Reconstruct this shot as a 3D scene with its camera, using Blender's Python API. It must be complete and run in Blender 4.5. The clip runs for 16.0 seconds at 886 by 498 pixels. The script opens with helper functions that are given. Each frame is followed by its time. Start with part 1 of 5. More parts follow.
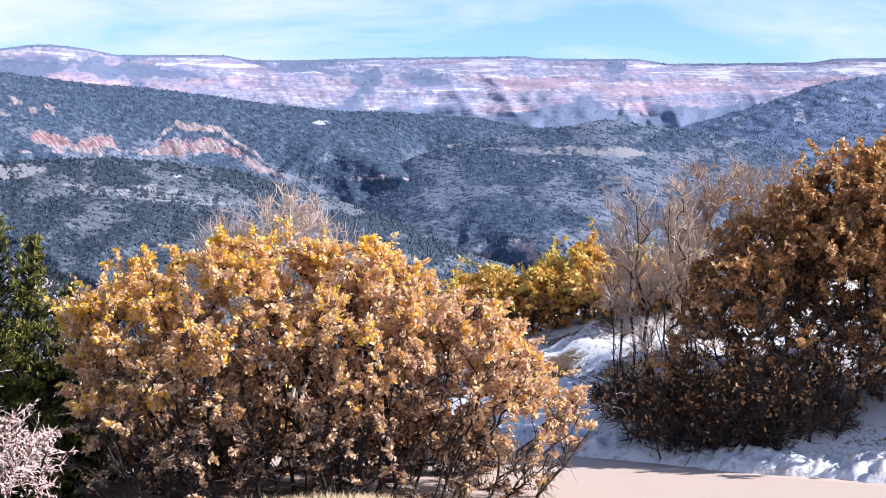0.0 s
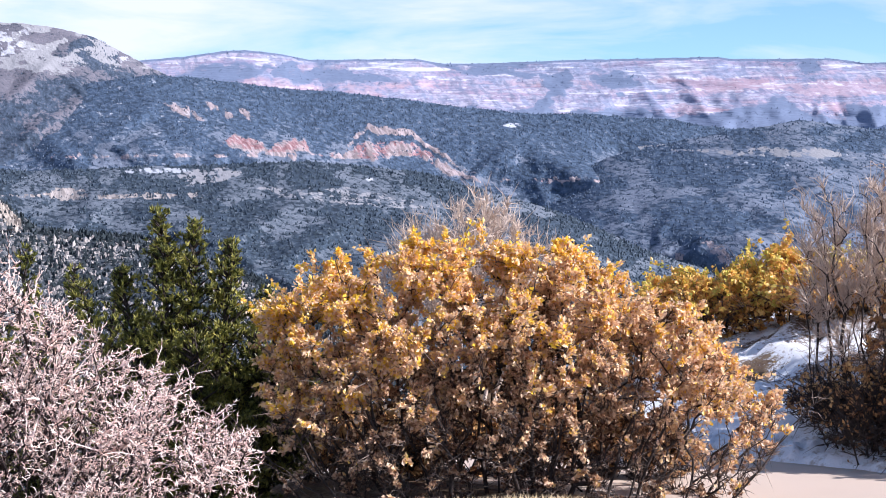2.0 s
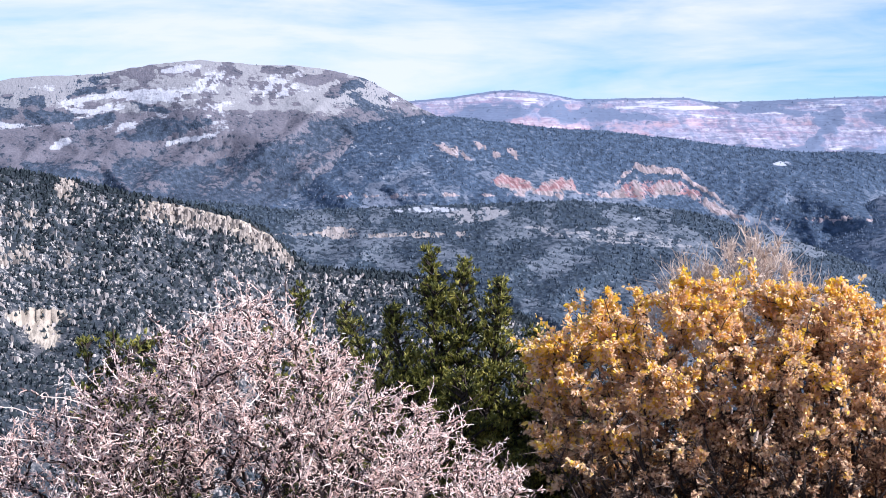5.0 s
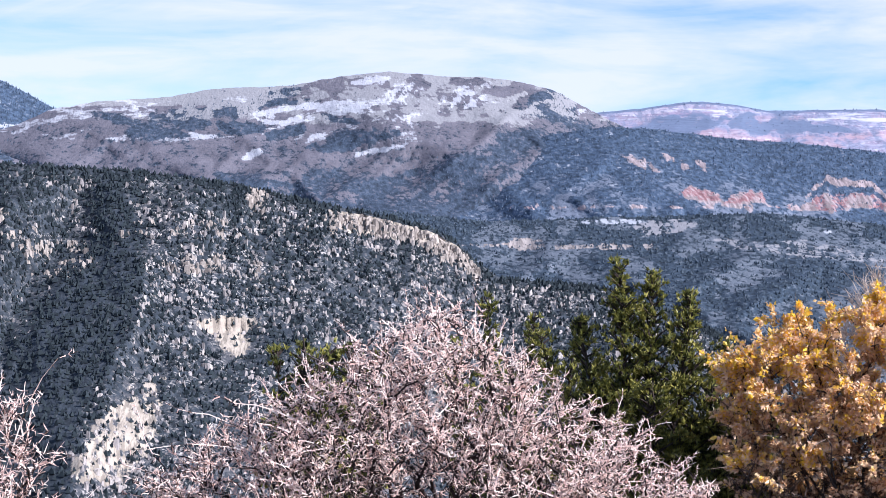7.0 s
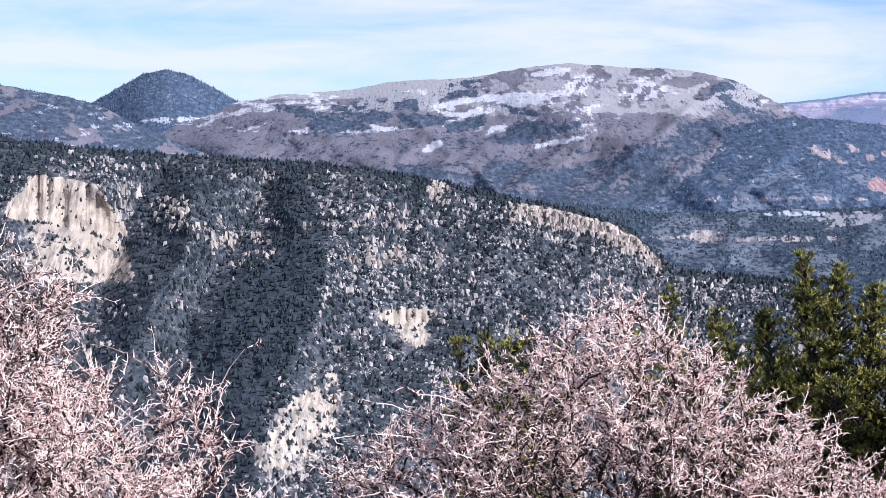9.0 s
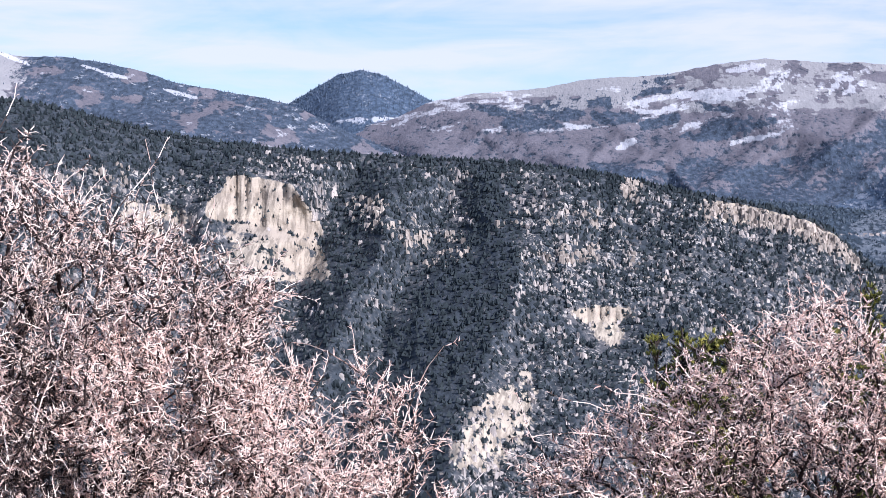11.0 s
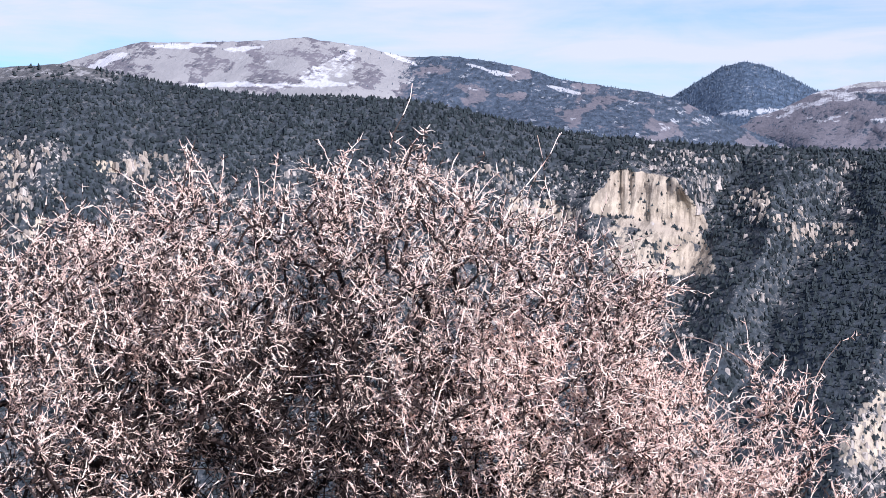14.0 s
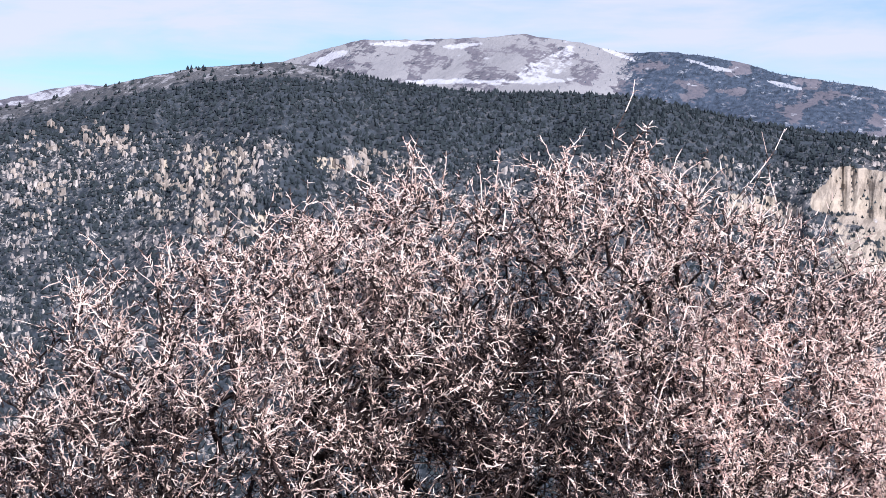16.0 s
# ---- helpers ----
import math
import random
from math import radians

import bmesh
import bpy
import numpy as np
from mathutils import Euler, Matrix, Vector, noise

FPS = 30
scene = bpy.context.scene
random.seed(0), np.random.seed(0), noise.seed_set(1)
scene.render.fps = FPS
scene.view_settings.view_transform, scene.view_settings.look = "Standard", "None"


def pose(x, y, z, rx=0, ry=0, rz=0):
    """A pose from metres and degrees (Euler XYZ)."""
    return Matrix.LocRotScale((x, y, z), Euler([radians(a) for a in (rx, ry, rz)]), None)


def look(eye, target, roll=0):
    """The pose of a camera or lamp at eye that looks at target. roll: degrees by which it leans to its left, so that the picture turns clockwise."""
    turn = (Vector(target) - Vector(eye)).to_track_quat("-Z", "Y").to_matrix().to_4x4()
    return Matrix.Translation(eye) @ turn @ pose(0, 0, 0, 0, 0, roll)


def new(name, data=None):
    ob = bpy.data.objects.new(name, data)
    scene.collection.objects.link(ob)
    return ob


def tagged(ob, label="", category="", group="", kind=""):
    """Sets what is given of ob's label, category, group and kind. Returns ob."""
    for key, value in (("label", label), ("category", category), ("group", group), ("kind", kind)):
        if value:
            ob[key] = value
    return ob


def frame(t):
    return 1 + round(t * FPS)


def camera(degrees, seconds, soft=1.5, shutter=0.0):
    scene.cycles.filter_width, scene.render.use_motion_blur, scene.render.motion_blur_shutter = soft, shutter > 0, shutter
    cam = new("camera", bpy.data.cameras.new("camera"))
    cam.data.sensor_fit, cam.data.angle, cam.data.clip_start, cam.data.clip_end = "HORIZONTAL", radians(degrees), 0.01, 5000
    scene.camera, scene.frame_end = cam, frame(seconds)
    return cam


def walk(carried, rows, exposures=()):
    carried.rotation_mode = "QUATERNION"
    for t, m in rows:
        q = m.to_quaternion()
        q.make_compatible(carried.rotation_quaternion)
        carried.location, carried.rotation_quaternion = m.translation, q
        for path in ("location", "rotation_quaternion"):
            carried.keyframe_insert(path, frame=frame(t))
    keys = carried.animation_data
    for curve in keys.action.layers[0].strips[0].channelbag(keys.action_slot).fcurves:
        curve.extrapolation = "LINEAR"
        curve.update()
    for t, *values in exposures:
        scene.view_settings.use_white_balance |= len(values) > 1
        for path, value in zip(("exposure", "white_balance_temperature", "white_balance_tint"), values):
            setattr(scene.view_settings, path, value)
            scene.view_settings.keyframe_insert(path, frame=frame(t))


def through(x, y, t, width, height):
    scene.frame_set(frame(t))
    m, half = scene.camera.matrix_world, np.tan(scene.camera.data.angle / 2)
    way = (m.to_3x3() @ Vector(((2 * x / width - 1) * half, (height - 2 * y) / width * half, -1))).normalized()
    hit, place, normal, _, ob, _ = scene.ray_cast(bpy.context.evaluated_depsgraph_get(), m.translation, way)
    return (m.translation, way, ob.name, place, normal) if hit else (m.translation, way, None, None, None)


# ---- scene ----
# ---- camera ----
cam = camera(25.76, 16.0, soft=0.4)
# seconds, bearing to the left, tilt and lean in degrees; the phone turns at arm's length round the body
TURN = [
    (0.0, -23.70, -1.54, 0.04), (0.5, -22.26, -1.56, -0.14), (1.0, -20.94, -1.55, -0.13), (1.5, -19.55, -1.50, -0.12),
    (2.0, -18.06, -1.46, -0.16), (2.5, -16.72, -1.39, -0.18), (3.0, -15.50, -1.27, -0.23), (3.5, -14.26, -1.05, -0.24),
    (4.0, -12.97, -0.77, -0.21), (6.5, -5.98, 0.06, 0.30), (7.0, -4.67, 0.03, 0.39), (7.5, -3.31, -0.00, 0.38),
    (8.0, -2.01, -0.08, 0.39), (8.5, -0.68, -0.20, 0.45), (11.0, 6.36, -0.34, 0.28), (11.5, 8.06, -0.15, 0.16),
    (12.0, 9.72, 0.02, 0.05), (12.5, 11.39, 0.06, -0.02), (13.0, 13.40, -0.06, -0.13), (13.5, 15.50, -0.29, -0.24),
    (14.0, 17.68, -0.51, -0.23), (14.5, 19.52, -0.64, -0.19), (15.0, 21.01, -0.66, -0.18), (15.5, 22.44, -0.63, -0.11),
    (16.0, 24.09, -0.60, -0.03)]
EYE, ARM = 1.6, 0.35
walk(cam, [(t, pose(-ARM * math.sin(radians(b)), ARM * math.cos(radians(b)), EYE, 90 + e, 0, b) @ pose(0, 0, 0, 0, 0, lean))
           for t, b, e, lean in TURN], [(0, 0.53, 5900, 18), (4, 0.44, 5800, 18), (8, 0.34, 5700, 18), (12, 0.25, 5850, 19), (16, 0.16, 5950, 19)])

# ---- world and sun ----
SUN_BEARING, SUN_RISE = -124.0, 33.0        # to the right, just behind the shoulder


def link(nt, a, b):
    nt.links.new(a, b)


def node(nt, kind, **inputs):
    n = nt.nodes.new(kind)
    for k, v in inputs.items():
        n.inputs[k.replace("_", " ")].default_value = v
    return n


def ramp(nt, fac, stops):
    n = nt.nodes.new("ShaderNodeValToRGB")
    while len(n.color_ramp.elements) < len(stops):
        n.color_ramp.elements.new(0.5)
    for e, (p, c) in zip(n.color_ramp.elements, stops):
        e.position = p
        e.color = (*c, 1) if len(c) == 3 else c
    link(nt, fac, n.inputs[0])
    return n.outputs[0]


def mix(nt, fac, a, b, mode="MIX"):
    n = nt.nodes.new("ShaderNodeMix")
    n.data_type, n.blend_type = "RGBA", mode
    for i, v in ((0, fac), (6, a), (7, b)):
        if isinstance(v, (int, float)):
            n.inputs[i].default_value = v
        elif isinstance(v, tuple):
            n.inputs[i].default_value = (*v, 1)
        else:
            link(nt, v, n.inputs[i])
    return n.outputs[2]


def calc(nt, op, a, b=0.0, clamp=False):
    n = nt.nodes.new("ShaderNodeMath")
    n.operation, n.use_clamp = op, clamp
    for i, v in ((0, a), (1, b)):
        if isinstance(v, (int, float)):
            n.inputs[i].default_value = v
        else:
            link(nt, v, n.inputs[i])
    return n.outputs[0]


def grain(nt, coords, scale, detail=5.0, rough=0.6, stretch=(1, 1, 1), distort=0.0):
    m = node(nt, "ShaderNodeMapping")
    m.inputs["Scale"].default_value = stretch
    link(nt, coords, m.inputs["Vector"])
    n = node(nt, "ShaderNodeTexNoise", Scale=scale, Detail=detail, Roughness=rough, Distortion=distort)
    link(nt, m.outputs[0], n.inputs["Vector"])
    return n.outputs["Fac"]


def build_world():
    world = bpy.data.worlds.new("sky")
    world.use_nodes = True
    scene.world = world
    nt = world.node_tree
    back = nt.nodes["Background"]
    sky = nt.nodes.new("ShaderNodeTexSky")
    sky.sky_type, sky.sun_disc = "NISHITA", False
    sky.sun_elevation, sky.sun_rotation = radians(SUN_RISE), radians(-SUN_BEARING)
    sky.altitude, sky.air_density, sky.dust_density, sky.ozone_density = 2600, 1.0, 0.15, 2.0
    co = nt.nodes.new("ShaderNodeTexCoord").outputs["Generated"]
    streaks = grain(nt, co, 2.6, 6, 0.55, (1, 1, 6.5), 0.4)
    wisps = grain(nt, co, 9.0, 6, 0.6, (1, 1, 5.0), 0.8)
    both = calc(nt, "ADD", calc(nt, "MULTIPLY", streaks, 0.75), calc(nt, "MULTIPLY", wisps, 0.25))
    sep = nt.nodes.new("ShaderNodeSeparateXYZ")
    link(nt, co, sep.inputs[0])
    both = calc(nt, "ADD", both, calc(nt, "MULTIPLY", sep.outputs[0], -0.025))
    # thinner cloud overhead than towards the horizon
    both = calc(nt, "SUBTRACT", both, calc(nt, "MULTIPLY", calc(nt, "SUBTRACT", sep.outputs[2], 0.22, True), 0.30))
    cover = ramp(nt, both, [(0.385, (0, 0, 0)), (0.56, (1, 1, 1))])
    clear = mix(nt, 1.0, sky.outputs[0], (0.90, 1.05, 1.05), "MULTIPLY")
    cloud = mix(nt, calc(nt, "MULTIPLY", cover, 0.85), clear, (7.1, 7.15, 7.8))
    link(nt, cloud, back.inputs[0])
    back.inputs[1].default_value = 0.105


build_world()
sun = new("sun", bpy.data.lights.new("sun", "SUN"))
sun.data.energy, sun.data.angle, sun.data.color = 5.4, radians(0.5), (1.0, 0.94, 0.86)
sun.matrix_world = look((0, 0, 0), (math.sin(radians(SUN_BEARING)) * math.cos(radians(SUN_RISE)),
                                    -math.cos(radians(SUN_BEARING)) * math.cos(radians(SUN_RISE)), -math.sin(radians(SUN_RISE))))


# ---- materials ----
def material(name, rough=0.9, spec=0.2):
    m = bpy.data.materials.new(name)
    m.use_nodes = True
    nt = m.node_tree
    b = nt.nodes["Principled BSDF"]
    b.inputs["Roughness"].default_value = rough
    b.inputs["Specular IOR Level"].default_value = spec
    return m, nt, b


def place_coords(nt):
    return nt.nodes.new("ShaderNodeNewGeometry").outputs["Position"]


def attribute(nt, name):
    n = nt.nodes.new("ShaderNodeAttribute")
    n.attribute_name = name
    return n.outputs["Fac"]


def relief(nt, b, height, strength, distance):
    n = node(nt, "ShaderNodeBump", Strength=strength, Distance=distance)
    link(nt, height, n.inputs["Height"])
    link(nt, n.outputs[0], b.inputs["Normal"])


def land_material(name, soil, scrub, under, rock_a, rock_b, red, size, strata=40.0):
    """Mountain ground: soil and scrub, with bare rock, red rock, meadow and snow where the mesh says so."""
    m, nt, b = material(name)
    co = place_coords(nt)
    fine = grain(nt, co, 1 / size, 8, 0.7)
    broad = grain(nt, co, 0.12 / size, 5, 0.6)
    tatter = grain(nt, co, 0.33 / size, 5, 0.65, (1, 1, 1.7))
    base = mix(nt, ramp(nt, fine, [(0.38, (0, 0, 0)), (0.62, (1, 1, 1))]), soil, scrub)
    base = mix(nt, ramp(nt, broad, [(0.35, (0, 0, 0)), (0.7, (1, 1, 1))]), base,
               mix(nt, 0.5, base, tuple(min(1, c * 1.6) for c in soil)))
    bands = grain(nt, co, 1 / strata, 4, 0.6, (0.06, 0.06, 1.0), 0.3)
    streak = grain(nt, co, 1.5 / size, 6, 0.7, (1, 0.14, 0.10))
    rock = mix(nt, ramp(nt, bands, [(0.36, (0, 0, 0)), (0.6, (1, 1, 1))]), rock_a, rock_b)
    rock = mix(nt, calc(nt, "MULTIPLY", ramp(nt, streak, [(0.45, (1, 1, 1)), (0.54, (0, 0, 0))]), 0.6), rock, tuple(c * 0.35 for c in rock_a))

    def edge(attr, sharp=7.0):
        rag = calc(nt, "ADD", attribute(nt, attr), calc(nt, "MULTIPLY", calc(nt, "SUBTRACT", fine, 0.5), 0.9))
        rag = calc(nt, "ADD", rag, calc(nt, "MULTIPLY", calc(nt, "SUBTRACT", streak, 0.5), 0.9))
        rag = calc(nt, "ADD", rag, calc(nt, "MULTIPLY", calc(nt, "SUBTRACT", tatter, 0.5), 1.3))
        return calc(nt, "MULTIPLY", calc(nt, "SUBTRACT", rag, 0.45), sharp, True)
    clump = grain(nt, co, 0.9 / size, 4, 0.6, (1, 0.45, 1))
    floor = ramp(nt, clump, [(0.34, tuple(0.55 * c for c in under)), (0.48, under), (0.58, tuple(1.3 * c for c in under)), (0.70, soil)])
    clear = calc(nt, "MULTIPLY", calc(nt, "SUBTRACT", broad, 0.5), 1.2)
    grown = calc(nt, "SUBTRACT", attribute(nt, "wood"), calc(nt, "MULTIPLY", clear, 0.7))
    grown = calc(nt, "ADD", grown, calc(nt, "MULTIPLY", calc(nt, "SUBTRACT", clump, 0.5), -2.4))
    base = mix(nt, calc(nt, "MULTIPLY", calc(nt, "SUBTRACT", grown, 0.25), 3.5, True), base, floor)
    speck = grain(nt, co, 2.4 / size, 4, 0.7, (1, 1, 0.6))
    stones = calc(nt, "MULTIPLY", attribute(nt, "stone"), calc(nt, "MULTIPLY", calc(nt, "SUBTRACT", speck, 0.52), 14.0, True), True)
    base = mix(nt, stones, base, mix(nt, streak, (0.70, 0.65, 0.60), (0.46, 0.42, 0.39)))
    col = mix(nt, edge("rock"), base, rock)
    col = mix(nt, edge("red"), col, ramp(nt, streak, [(0.42, tuple(c * 0.7 for c in red)), (0.50, red), (0.60, rock_b)]))
    col = mix(nt, edge("meadow"), col, mix(nt, broad, (0.365, 0.36, 0.37), (0.26, 0.26, 0.28)))
    col = mix(nt, calc(nt, "MULTIPLY", edge("snow", 3.5), 0.52), col, (0.78, 0.80, 0.86))
    link(nt, col, b.inputs["Base Color"])
    relief(nt, b, clump, 0.7, size * 0.5)
    return m


def strata_material(name, beds, wood, snow, size, thick):
    """Banded cliffs: level beds of several colours, runnels painted in shade blue, with woods and snow where the mesh
    says so.
    """
    m, nt, b = material(name)
    co = place_coords(nt)
    bed = grain(nt, co, 1 / thick, 5, 0.62, (0.10, 0.10, 1.0), 0.35)
    fine = grain(nt, co, 1 / size, 6, 0.65, (1, 1, 1.6))
    runnel = grain(nt, co, 0.8 / size, 5, 0.7, (1, 0.3, 0.28), 0.5)
    broad = grain(nt, co, 0.10 / size, 4, 0.6, (1, 1, 1.4))
    col = ramp(nt, bed, beds)
    # shade in the runnels is painted with the blue wood colour
    col = mix(nt, calc(nt, "MULTIPLY", ramp(nt, runnel, [(0.42, (1, 1, 1)), (0.55, (0, 0, 0))]), 0.65), col, wood)
    col = mix(nt, calc(nt, "MULTIPLY", ramp(nt, broad, [(0.42, (0, 0, 0)), (0.62, (1, 1, 1))]), 0.45), col, tuple(1.5 * c for c in wood))
    col = mix(nt, calc(nt, "MULTIPLY", ramp(nt, fine, [(0.36, (1, 1, 1)), (0.52, (0, 0, 0))]), 0.45), col, tuple(c * 0.5 for c in beds[0][1]))

    def edge(attr, sharp):
        return calc(nt, "MULTIPLY", calc(nt, "SUBTRACT", calc(nt, "ADD", attribute(nt, attr), calc(nt, "MULTIPLY", calc(nt, "SUBTRACT", calc(nt, "ADD", fine, calc(nt, "SUBTRACT", runnel, bed)), 0.5), 1.3)), 0.45), sharp, True)
    col = mix(nt, calc(nt, "MULTIPLY", edge("red", 3.0), 0.5), col, mix(nt, fine, (0.48, 0.27, 0.30), (0.56, 0.42, 0.45)))
    thin = grain(nt, co, 2.2 / thick, 4, 0.6, (0.07, 0.07, 1.0), 0.3)
    ledge = ramp(nt, thin, [(0.50, (0, 0, 0)), (0.58, (1, 1, 1))])
    col = mix(nt, calc(nt, "MULTIPLY", calc(nt, "MULTIPLY", edge("snow", 3.0), ledge), 0.75), col, snow)
    col = mix(nt, edge("wood", 5.0), col, mix(nt, fine, tuple(0.75 * c for c in wood), tuple(1.2 * c for c in wood)))
    link(nt, col, b.inputs["Base Color"])
    relief(nt, b, bed, 0.8, thick * 0.5)
    return m


def outcrop_material(name, dark, light, size):
    """Bare weathered rock: each block its own tone, streaked downwards, darker in its cracks."""
    m, nt, b = material(name, 0.9, 0.15)
    geo = nt.nodes.new("ShaderNodeNewGeometry")
    streak = grain(nt, geo.outputs["Position"], 1 / size, 5, 0.7, (1, 1, 0.18))
    col = mix(nt, geo.outputs["Random Per Island"], dark, light)
    col = mix(nt, calc(nt, "MULTIPLY", ramp(nt, streak, [(0.40, (1, 1, 1)), (0.52, (0, 0, 0))]), 0.6), col, tuple(c * 0.4 for c in dark))
    link(nt, col, b.inputs["Base Color"])
    relief(nt, b, streak, 0.6, size * 0.4)
    return m


def tree_material(name, dark, light, size=30.0):
    m, nt, b = material(name, 0.85, 0.15)
    rnd = nt.nodes.new("ShaderNodeNewGeometry").outputs["Random Per Island"]
    patch = grain(nt, place_coords(nt), 1 / size, 3, 0.5)
    col = mix(nt, rnd, dark, light)
    col = mix(nt, calc(nt, "MULTIPLY", patch, 0.5), col, tuple(c * 0.7 for c in light))
    link(nt, col, b.inputs["Base Color"])
    return m


def leaf_material(name, tones, size, through=0.35):
    """Leaves: a colour for each leaf, shifting from clump to clump, with crown shade painted in, letting some sunlight
    through.
    """
    m, nt, b = material(name, 0.42, 0.5)
    geo = nt.nodes.new("ShaderNodeNewGeometry")
    patch = grain(nt, geo.outputs["Position"], 1 / size, 3, 0.6)
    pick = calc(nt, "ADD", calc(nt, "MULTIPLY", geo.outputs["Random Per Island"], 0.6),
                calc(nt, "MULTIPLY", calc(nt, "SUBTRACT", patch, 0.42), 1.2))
    # crown value: lower leaves browner, inner shade and lit outside painted in
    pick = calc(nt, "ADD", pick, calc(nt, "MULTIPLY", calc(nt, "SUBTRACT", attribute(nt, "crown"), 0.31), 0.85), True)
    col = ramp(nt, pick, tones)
    link(nt, col, b.inputs["Base Color"])
    tr = nt.nodes.new("ShaderNodeBsdfTranslucent")
    link(nt, col, tr.inputs[0])
    mx = node(nt, "ShaderNodeMixShader")
    mx.inputs[0].default_value = through
    link(nt, b.outputs[0], mx.inputs[1])
    link(nt, tr.outputs[0], mx.inputs[2])
    link(nt, mx.outputs[0], nt.nodes["Material Output"].inputs[0])
    return m


def bark_material(name, dark, light, size):
    m, nt, b = material(name, 0.85, 0.2)
    geo = nt.nodes.new("ShaderNodeNewGeometry")
    g = grain(nt, geo.outputs["Position"], 1 / size, 4, 0.7)
    col = mix(nt, ramp(nt, g, [(0.35, (0, 0, 0)), (0.65, (1, 1, 1))]), dark, light)
    col = mix(nt, calc(nt, "MULTIPLY", geo.outputs["Random Per Island"], 0.5), col, light)
    link(nt, col, b.inputs["Base Color"])
    relief(nt, b, g, 0.5, size * 0.2)
    return m


def thorn_material(name, dark=0.24, pink=1.0):
    """Twigs of two kinds: pale pinkish sunbleached wood, and dark bark whose share also stands in for shade."""
    m, nt, b = material(name, 0.7, 0.3)
    geo = nt.nodes.new("ShaderNodeNewGeometry")
    patch = grain(nt, geo.outputs["Position"], 2.2, 4, 0.6)
    pick = calc(nt, "ADD", geo.outputs["Random Per Island"], calc(nt, "MULTIPLY", calc(nt, "SUBTRACT", patch, 0.5), 0.8), True)
    link(nt, ramp(nt, pick, [(0.0, (0.03, 0.022, 0.02)), (dark, (0.07, 0.045, 0.04)), (dark + 0.06, (0.84, 0.69 - 0.08 * pink, 0.61 - 0.08 * pink)), (dark + 0.30, (0.95, 0.82 - 0.08 * pink, 0.73 - 0.08 * pink)), (1.0, (0.97, 0.86, 0.78))]), b.inputs["Base Color"])
    return m


# ---- mesh helpers ----
def lattice(ix, iy, seed):
    h = (ix * 374761393 + iy * 668265263 + seed * 974634777) & 0xFFFFFFFF
    h = ((h ^ (h >> 13)) * 1274126177) & 0xFFFFFFFF
    return ((h ^ (h >> 16)) & 0xFFFF) / 65535.0


def smooth_noise(x, y, seed=0):
    ix, iy = np.floor(x).astype(np.int64), np.floor(y).astype(np.int64)
    fx, fy = x - ix, y - iy
    fx, fy = fx * fx * (3 - 2 * fx), fy * fy * (3 - 2 * fy)
    a, b = lattice(ix, iy, seed), lattice(ix + 1, iy, seed)
    c, d = lattice(ix, iy + 1, seed), lattice(ix + 1, iy + 1, seed)
    return (a + (b - a) * fx) * (1 - fy) + (c + (d - c) * fx) * fy


def fbm(x, y, octaves=5, seed=0, gain=0.5):
    total, amp, norm = 0.0, 1.0, 0.0
    for k in range(octaves):
        c, d = math.cos(0.7 + 0.9 * k), math.sin(0.7 + 0.9 * k)
        total = total + amp * smooth_noise((x * c - y * d) * 2 ** k + 17.3 * k, (x * d + y * c) * 2 ** k + 5.1 * k, seed + k)
        norm += amp
        amp *= gain
    return total / norm


def ridged(x, y, octaves=4, seed=0):
    total, amp, norm = 0.0, 1.0, 0.0
    for k in range(octaves):
        total = total + amp * (1 - np.abs(2 * smooth_noise(x * 2 ** k + 3.7 * k, y * 2 ** k + 9.1 * k, seed + k) - 1))
        norm += amp
        amp *= 0.5
    return total / norm


def folds(b, e, dist, wave, seed, slant=0.4):
    """Spurs and gullies on a mountain side, about as far apart as wave metres, in metres forward."""
    u, w = b * dist * 0.01745, e * dist * 0.01745
    bend = 0.6 * fbm(u / wave / 2 + 7, w / wave / 2, 3, seed + 50)
    return 0.42 * wave * (ridged((u + slant * w) / wave + 1.5 * bend, w / (1.5 * wave) - 0.5 * slant * u / wave + 1.5 * bend, 3, seed) - 0.55)


def facets(b, e, dist, wave, seed, slant=1.4, both=True):
    """Long slanting spurs with smooth sides, in metres forward."""
    u, w = b * dist * 0.01745, e * dist * 0.01745
    bend = 0.9 * (fbm(u / wave / 2 + 3, w / wave / 1.5, 4, seed + 60) - 0.5)
    one = ridged((u + slant * w) / wave + bend, w / (3.5 * wave), 2, seed)
    if both:
        one = np.maximum(one, ridged((u - slant * w) / wave - bend + 9, w / (3.5 * wave) + 4, 2, seed + 5))
    return 0.5 * wave * (one - 0.6)


def lee(f, b, e, reach):
    """How far the side turned to the left, away from the sun, falls off: about 0 to 1."""
    return np.clip((f(b, e) - f(b + reach, e)) / (reach * 45) + 0.1, 0, 1)


def step(lo, hi, x):
    t = np.clip((x - lo) / (hi - lo), 0, 1)
    return t * t * (3 - 2 * t)


def raw_mesh(name, verts, faces, mat, smooth=False):
    """A mesh from an n x 3 array of places and an m x 3 or m x 4 array of corners."""
    me = bpy.data.meshes.new(name)
    faces = np.asarray(faces, np.int32)
    k = faces.shape[1]
    me.vertices.add(len(verts))
    me.vertices.foreach_set("co", np.asarray(verts, np.float32).ravel())
    me.loops.add(faces.size)
    me.loops.foreach_set("vertex_index", faces.ravel())
    me.polygons.add(len(faces))
    me.polygons.foreach_set("loop_start", np.arange(0, faces.size, k, dtype=np.int32))
    me.polygons.foreach_set("use_smooth", np.full(len(faces), smooth))
    me.update(calc_edges=True)
    me.materials.append(mat)
    return me


